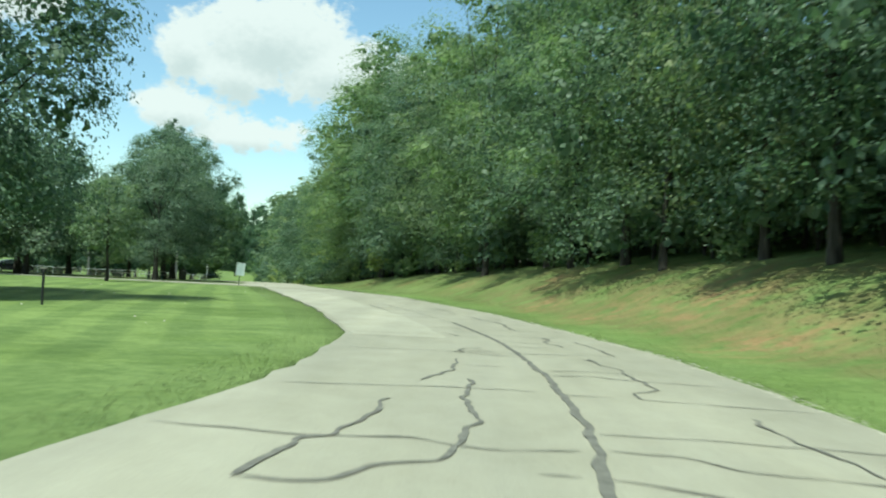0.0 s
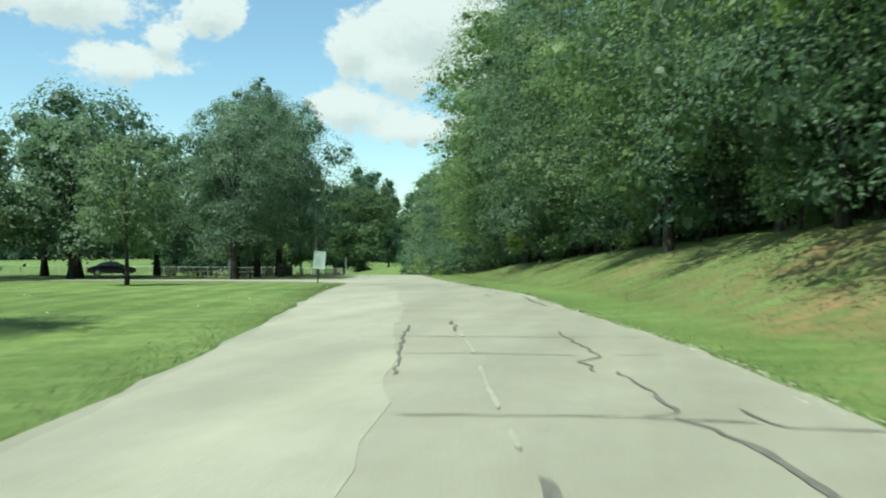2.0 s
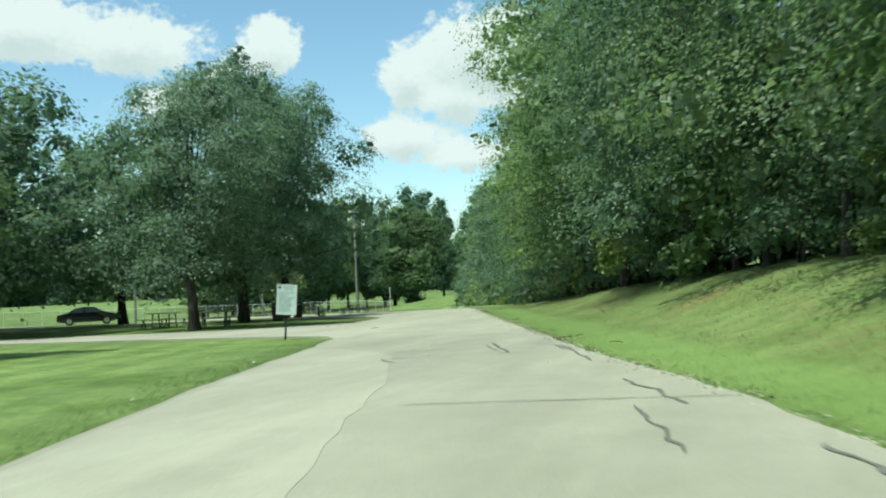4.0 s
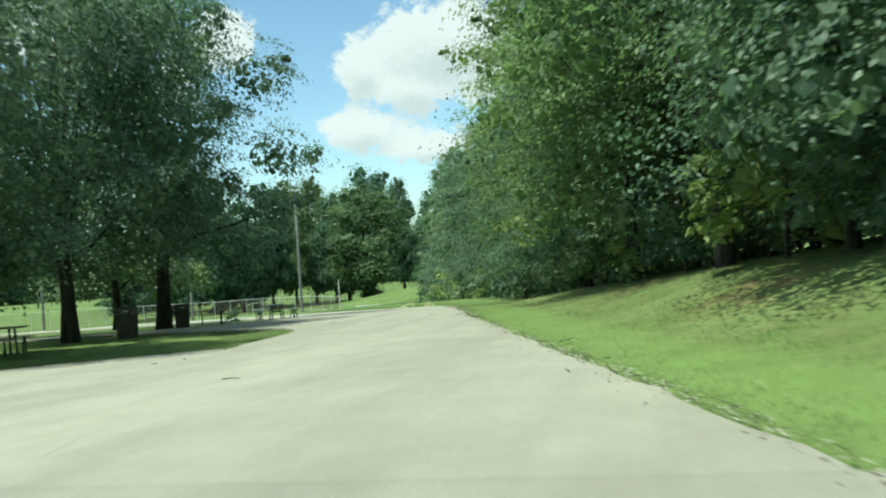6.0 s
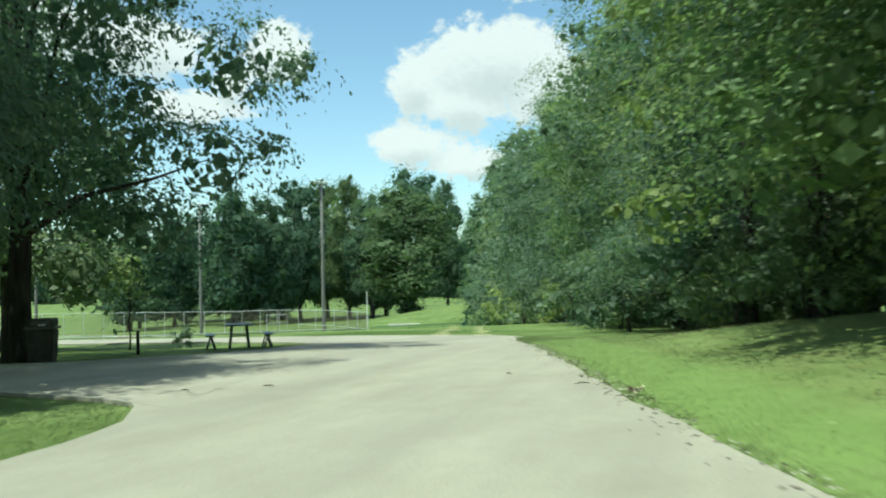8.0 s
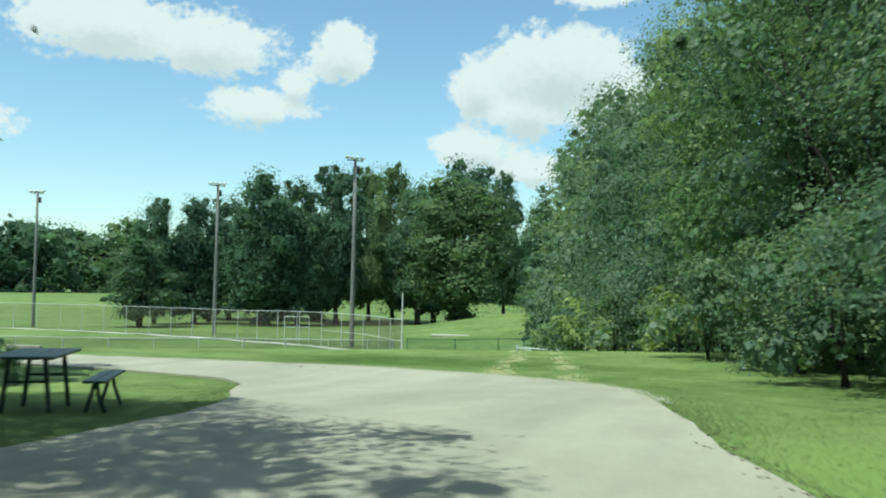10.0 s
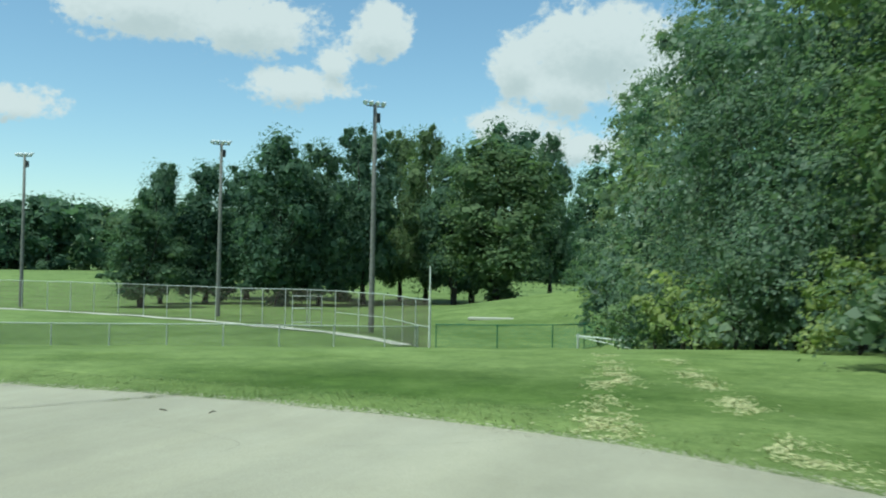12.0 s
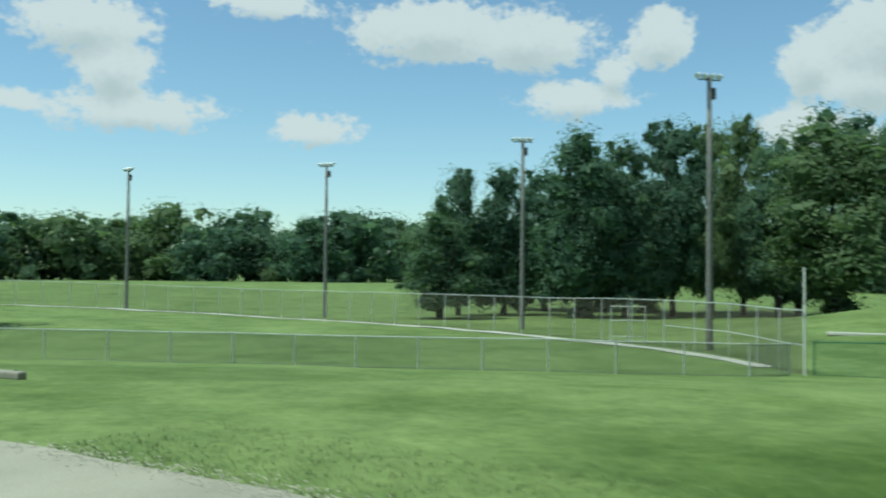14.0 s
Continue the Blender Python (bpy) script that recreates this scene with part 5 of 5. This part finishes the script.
def picnic_table(x, y, turn, top=None, wood=False):
    label = "dark green metal picnic table with two detached benches" if not wood else "weathered picnic table with pale boards under the trees"
    s = thing("picnic_table", x, y, turn, label, "picnic table", "picnic tables")
    board = BENCHWOOD if wood else BENCHGREEN
    n = 5
    for i in range(n):
        part("top_board", box(BM(), 0, -0.32 + 0.16 * i, 0.745, 1.75, 0.148, 0.04, 0.008), board, s)
    for sx in (-0.55, 0.55):
        for sy in (-0.22, 0.22):
            raw("leg", *tube([(sx, sy, 0.73), (sx * 1.02, sy * 1.15, 0.4), (sx * 1.05, sy * 1.35, -0.02)], [0.035, 0.032, 0.034], 8), BENCHGREEN, s)
        part("brace", rod(BM(), (sx, -0.28, 0.42), (sx, 0.28, 0.42), 0.018), BENCHGREEN, s)
    for side in (-1, 1):
        for i in (0, 1):
            part("bench_board", box(BM(), 0, side * (0.80 + 0.145 * i), 0.445, 1.75, 0.135, 0.035, 0.008), board, s)
        for sx in (-0.6, 0.6):
            raw("bench_leg", *tube([(sx, side * 0.87, 0.43), (sx * 1.05, side * 0.90, 0.25), (sx * 1.0, side * 1.0, -0.02)], [0.028, 0.026, 0.03], 7), BENCHGREEN, s)
            raw("bench_leg", *tube([(sx, side * 0.85, 0.43), (sx * 0.98, side * 0.80, 0.25), (sx * 1.0, side * 0.72, -0.02)], [0.028, 0.026, 0.03], 7), BENCHGREEN, s)
    return s


picnic_table(-26.2, 103.5, 119)
picnic_table(-25.6, 82.0, 20, wood=True)
picnic_table(-29.3, 83.4, -10, wood=True)

stub = thing("bollard", -27.6, 100.2, 0, "short dark post at the edge of the picnic lawn", "post")
part("shaft", rod(BM(), (0, 0, -0.1), (0, 0, 0.62), 0.05, 0.045), POSTBLACK, stub)
part("cap", rod(BM(), (0, 0, 0.62), (0, 0, 0.66), 0.06, 0.03), POSTBLACK, stub)


# ---------------------------------------------------------------- parked car
def parked_car(x, y, turn):
    s = thing("parked_car", x, y, turn, "black saloon car parked beside the loop road", "car", z=gz(x, y) + 0.066)
    prof = [(-2.3, 0.35), (-2.32, 0.62), (-2.22, 0.86), (-1.6, 0.98), (-0.95, 1.32), (-0.3, 1.44), (0.45, 1.42), (1.05, 1.12), (1.35, 0.98), (2.05, 0.84), (2.28, 0.66), (2.3, 0.38), (1.95, 0.24), (-1.95, 0.24)]
    b = BM()
    rings = []
    for yy, k, dz in ((-0.88, 0.94, 0.02), (-0.90, 1.0, 0.0), (0.90, 1.0, 0.0), (0.88, 0.94, 0.02)):
        ring = []
        for px, pz in prof:
            inset = 0.16 * max(0, (pz - 0.95) / 0.5)
            ring.append(b.verts.new((px * (0.985 if abs(k - 1) > 0.01 else 1), yy * (1 - inset) * k / k, pz - (dz if pz > 0.5 else -dz))))
        rings.append(ring)
    n = len(prof)
    for r0, r1 in zip(rings, rings[1:]):
        for i in range(n):
            b.faces.new((r0[i], r0[(i + 1) % n], r1[(i + 1) % n], r1[i]))
    b.faces.new(rings[0][::-1])
    b.faces.new(rings[-1])
    bmesh.ops.recalc_face_normals(b, faces=list(b.faces))
    bmesh.ops.bevel(b, geom=list(b.edges), offset=0.025, segments=2, affect="EDGES")
    body = part("body", b, CARPAINT, s)
    for side in (-1, 1):
        for x0, x1, x2, x3 in ((-0.98, -0.88, -0.28, -0.28), (-0.20, -0.20, 0.42, 0.92)):
            pts = [(x0 - 0.35 if x0 < -0.5 else x0, 0.98), (x1, 1.30), (x2 if x2 < 0 else x2, 1.36), (x3, 0.99)] if x0 < -0.5 else [(x0, 0.99), (x1, 1.37), (0.42, 1.35), (1.0, 1.0)]
            vs = [(px, side * (0.905 - 0.16 * (pz - 0.95) / 0.5 * 0.9), pz) for px, pz in pts]
            vs += [(px, yy - side * 0.02, pz) for px, yy, pz in vs]
            raw("side_window", vs, [(0, 1, 2, 3), (4, 5, 6, 7), (0, 1, 5, 4), (1, 2, 6, 5), (2, 3, 7, 6), (3, 0, 4, 7)], CARGLASS, s)
        part("mirror", box(BM(), 0.85, side * 0.98, 1.0, 0.14, 0.18, 0.11, 0.03), CARPAINT, s)
        part("headlight", box(BM(), 2.16, side * 0.66, 0.68, 0.16, 0.34, 0.12, 0.03), LAMPGLASS, s)
        part("tail_light", box(BM(), -2.25, side * 0.68, 0.78, 0.10, 0.32, 0.13, 0.02), plain("tail_light_red", (0.35, 0.02, 0.02), 0.25), s)
        for wx in (-1.38, 1.40):
            t = part("wheel", rod(BM(), (wx, side * 0.72, 0.32), (wx, side * 0.93, 0.32), 0.32, None, 24), RUBBER, s)
            part("rim", rod(BM(), (wx, side * 0.90, 0.32), (wx, side * 0.945, 0.32), 0.21, 0.19, 16), RIM, t)
    return s


parked_car(-49.6, 105.2, 35)


# ---------------------------------------------------------------- ball field: light poles, fences, foul pole
def light_pole(x, y, turn, lamps=4):
    s = thing("light_pole", x, y, turn, "tall weathered pole with a crossarm of field floodlights", "light pole", "field light poles")
    h = 14.6
    raw("shaft", *tube([(0, 0, -0.6), (0, 0, 3), (0.02, 0, 8), (0, 0, h)], [0.20, 0.185, 0.155, 0.12], 12), POLEWOOD, s, True)
    part("crossarm", box(BM(), 0, 0, h - 0.12, 1.35, 0.06, 0.07, 0.01), DARKSTEEL, s)
    part("transformer_box", box(BM(), 0.24, 0.05, h - 0.85, 0.26, 0.26, 0.62, 0.03), DARKSTEEL, s)
    for i in range(lamps):
        lx = -0.66 + 1.32 * i / (lamps - 1)
        # wide bowl-shaped heads, thrown a little to the side and down
        f = raw("floodlight", *tube([(lx + 0.20, 0.16, h + 0.20), (lx + 0.14, 0.10, h + 0.18), (lx + 0.03, 0.0, h + 0.12), (lx - 0.12, -0.12, h + 0.04), (lx - 0.17, -0.16, h + 0.01)], [0.04, 0.08, 0.13, 0.155, 0.15], 14), LAMPGLASS, s)
        part("yoke", rod(BM(), (lx, 0.0, h - 0.16), (lx + 0.02, 0.04, h + 0.06), 0.025), DARKSTEEL, f)
    return s


for x, y, t in ((-46.8, 160.0, 55), (-67.0, 172.6, 40), (-91.1, 175.2, 20), (-113.5, 168.4, 0)):
    light_pole(x, y, t)


def fence_line(name, pts, high, spacing, label, post_m, wire_m, pitch=0.12, wire=0.007, mid=None, bottom=True, post_r=0.032, mid_bays=99):
    """A chain-link fence along a line: posts, top rail and one woven panel per bay."""
    p = np.array(pts, float)
    root = thing(name, p[0][0], p[0][1], 0, label, "fence")
    ox, oy, oz = root.matrix_basis.translation
    q = resample(pts, spacing)
    foot = [Vector((x - ox, y - oy, gz(x, y) - oz)) for x, y in q]
    up = Vector((0, 0, high))
    for i, a in enumerate(foot):
        part("post", rod(BM(), a - Vector((0, 0, 0.2)), a + up + Vector((0, 0, 0.04)), post_r, None, 8), post_m, root)
        if i + 1 == len(foot):
            break
        b = foot[i + 1]
        part("top_rail", rod(BM(), a + up, b + up, 0.024, None, 7), post_m, root)
        if mid and i < mid_bays:
            part("middle_rail", rod(BM(), a + Vector((0, 0, mid)), b + Vector((0, 0, mid)), 0.02, None, 7), post_m, root)
        L = (b - a).length
        d = (b - a) / L
        nrm = Vector((-d.y, d.x, 0))
        vs, fs = [], []
        k = -high
        while k < L:
            for s0, s1, z0, z1 in ((k, k + high, 0.0, high), (k, k + high, high, 0.0)):
                c0, c1 = max(0.0, s0), min(L, s1)
                if c1 - c0 < 0.02:
                    continue
                za = z0 + (z1 - z0) * (c0 - s0) / high
                zb = z0 + (z1 - z0) * (c1 - s0) / high
                pa = a + d * c0 + Vector((0, 0, za + (b.z - a.z) * 0))
                pb = a + d * c1 + Vector((0, 0, zb))
                o = len(vs)
                w = Vector((0, 0, wire))
                vs += [pa - w, pb - w, pb + w + nrm * 0.004, pa + w + nrm * 0.004, pa - nrm * wire, pb - nrm * wire]
                fs += [(o, o + 1, o + 2, o + 3), (o + 3, o + 2, o + 5, o + 4), (o + 4, o + 5, o + 1, o)]
            k += pitch
        raw("mesh_panel", vs, fs, wire_m, root)
        if bottom:
            part("bottom_wire", rod(BM(), a + Vector((0, 0, 0.05)), b + Vector((0, 0, 0.05)), 0.008, None, 5), wire_m, root)
    return root


low_fence = fence_line("low_fence", [(-39.2, 149.4), (-40.0, 146.6), (-46.4, 142.6), (-56.1, 137.5), (-62.9, 132.3), (-70, 124)], 1.25, 2.55, "waist-high chain-link fence with a galvanised top rail", STEEL, WIRE, 0.11, 0.009)
tall_fence = fence_line("tall_fence", [(-38.8, 150.1), (-43.5, 156.4), (-50.2, 161.0), (-61.2, 166.6), (-72, 169.8), (-84.2, 171.8), (-102, 172.5), (-118, 167.5), (-132, 159), (-142, 149)], 2.6, 3.05, "tall rusty chain-link outfield fence with galvanised posts", STEEL, RUSTWIRE, 0.17, 0.007, 1.2, mid_bays=5)
green_fence = fence_line("green_fence", [(-38.4, 149.9), (-35.6, 150.6), (-33.6, 151.0), (-32.2, 153.2), (-31.4, 158)], 1.35, 2.6, "low green coated chain-link fence beside the field", GREENWIRE, GREENWIRE, 0.14, 0.006)

gate = thing("field_gate", -52.9, 162.6, 28, "pale tubular gate frame standing in the tall fence", "gate")
for gx in (-1.0, 0.0, 1.0):
    part("upright", rod(BM(), (gx, -0.12, -0.1), (gx, -0.12, 2.5 if gx == 0 else 2.2), 0.035), STEEL, gate)
for z0 in (0.35, 1.3, 2.15):
    part("cross_rail", rod(BM(), (-1.0, -0.12, z0), (1.0, -0.12, z0), 0.028), STEEL, gate)

foul = thing("foul_pole", -38.75, 149.85, 0, "slim white foul pole at the fence corner", "pole")
part("shaft", rod(BM(), (0, 0, -0.3), (0, 0, 4.3), 0.045, 0.04, 12), WHITEPAINT, foul)
part("collar", rod(BM(), (0, 0, 2.35), (0, 0, 2.47), 0.07, None, 12), STEEL, foul)

barrier = thing("pipe_barrier", -31.0, 149.4, -4, "pale pipe barrier across the grassy track", "barrier")
for bx in (0.0, 2.5):
    part("post", rod(BM(), (bx, 0, -0.2), (bx, 0, 0.95), 0.05, None, 10), STEEL, barrier)
part("arm", rod(BM(), (-0.1, 0, 0.85), (2.7, 0, 0.70), 0.035, None, 10), STEEL, barrier)
part("lower_arm", rod(BM(), (0.0, 0, 0.80), (2.5, 0, 0.38), 0.025, None, 10), STEEL, barrier)

strip_v, strip_f = drape([(-41.3, 153.1), (-46, 156.9), (-52.1, 160.3), (-62.2, 165.6), (-72, 168.6), (-84.2, 170.6), (-102, 171.2), (-117.6, 166.2), (-131.2, 158), (-141, 148)], 0.5, 0.05, 0.0, 3, 1.2, False)
tagged(new("mow_strip", mesh_from("mow_strip", strip_v, strip_f, CONCRETE)), "pale concrete strip along the outfield fence", "path", kind="structure")
slab = thing("concrete_slab", -41.5, 168.5, 10, "pale flat concrete slab in the grass", "slab")
part("slab_top", box(BM(), 0, 0, 0.06, 3.2, 0.9, 0.16, 0.02), CONCRETE, slab)

stop = thing("wheel_stop", -39.75, 118.0, 8, "weathered concrete wheel stop lying in the grass", "wheel stop")
part("stop_block", box(BM(), 0, 0, 0.05, 1.3, 0.14, 0.12, 0.03), BENCHWOOD, stop)
part("pin", rod(BM(), (-0.5, 0, 0.07), (-0.5, 0, 0.125), 0.012), DARKSTEEL, stop)
part("pin", rod(BM(), (0.5, 0, 0.07), (0.5, 0, 0.125), 0.012), DARKSTEEL, stop)
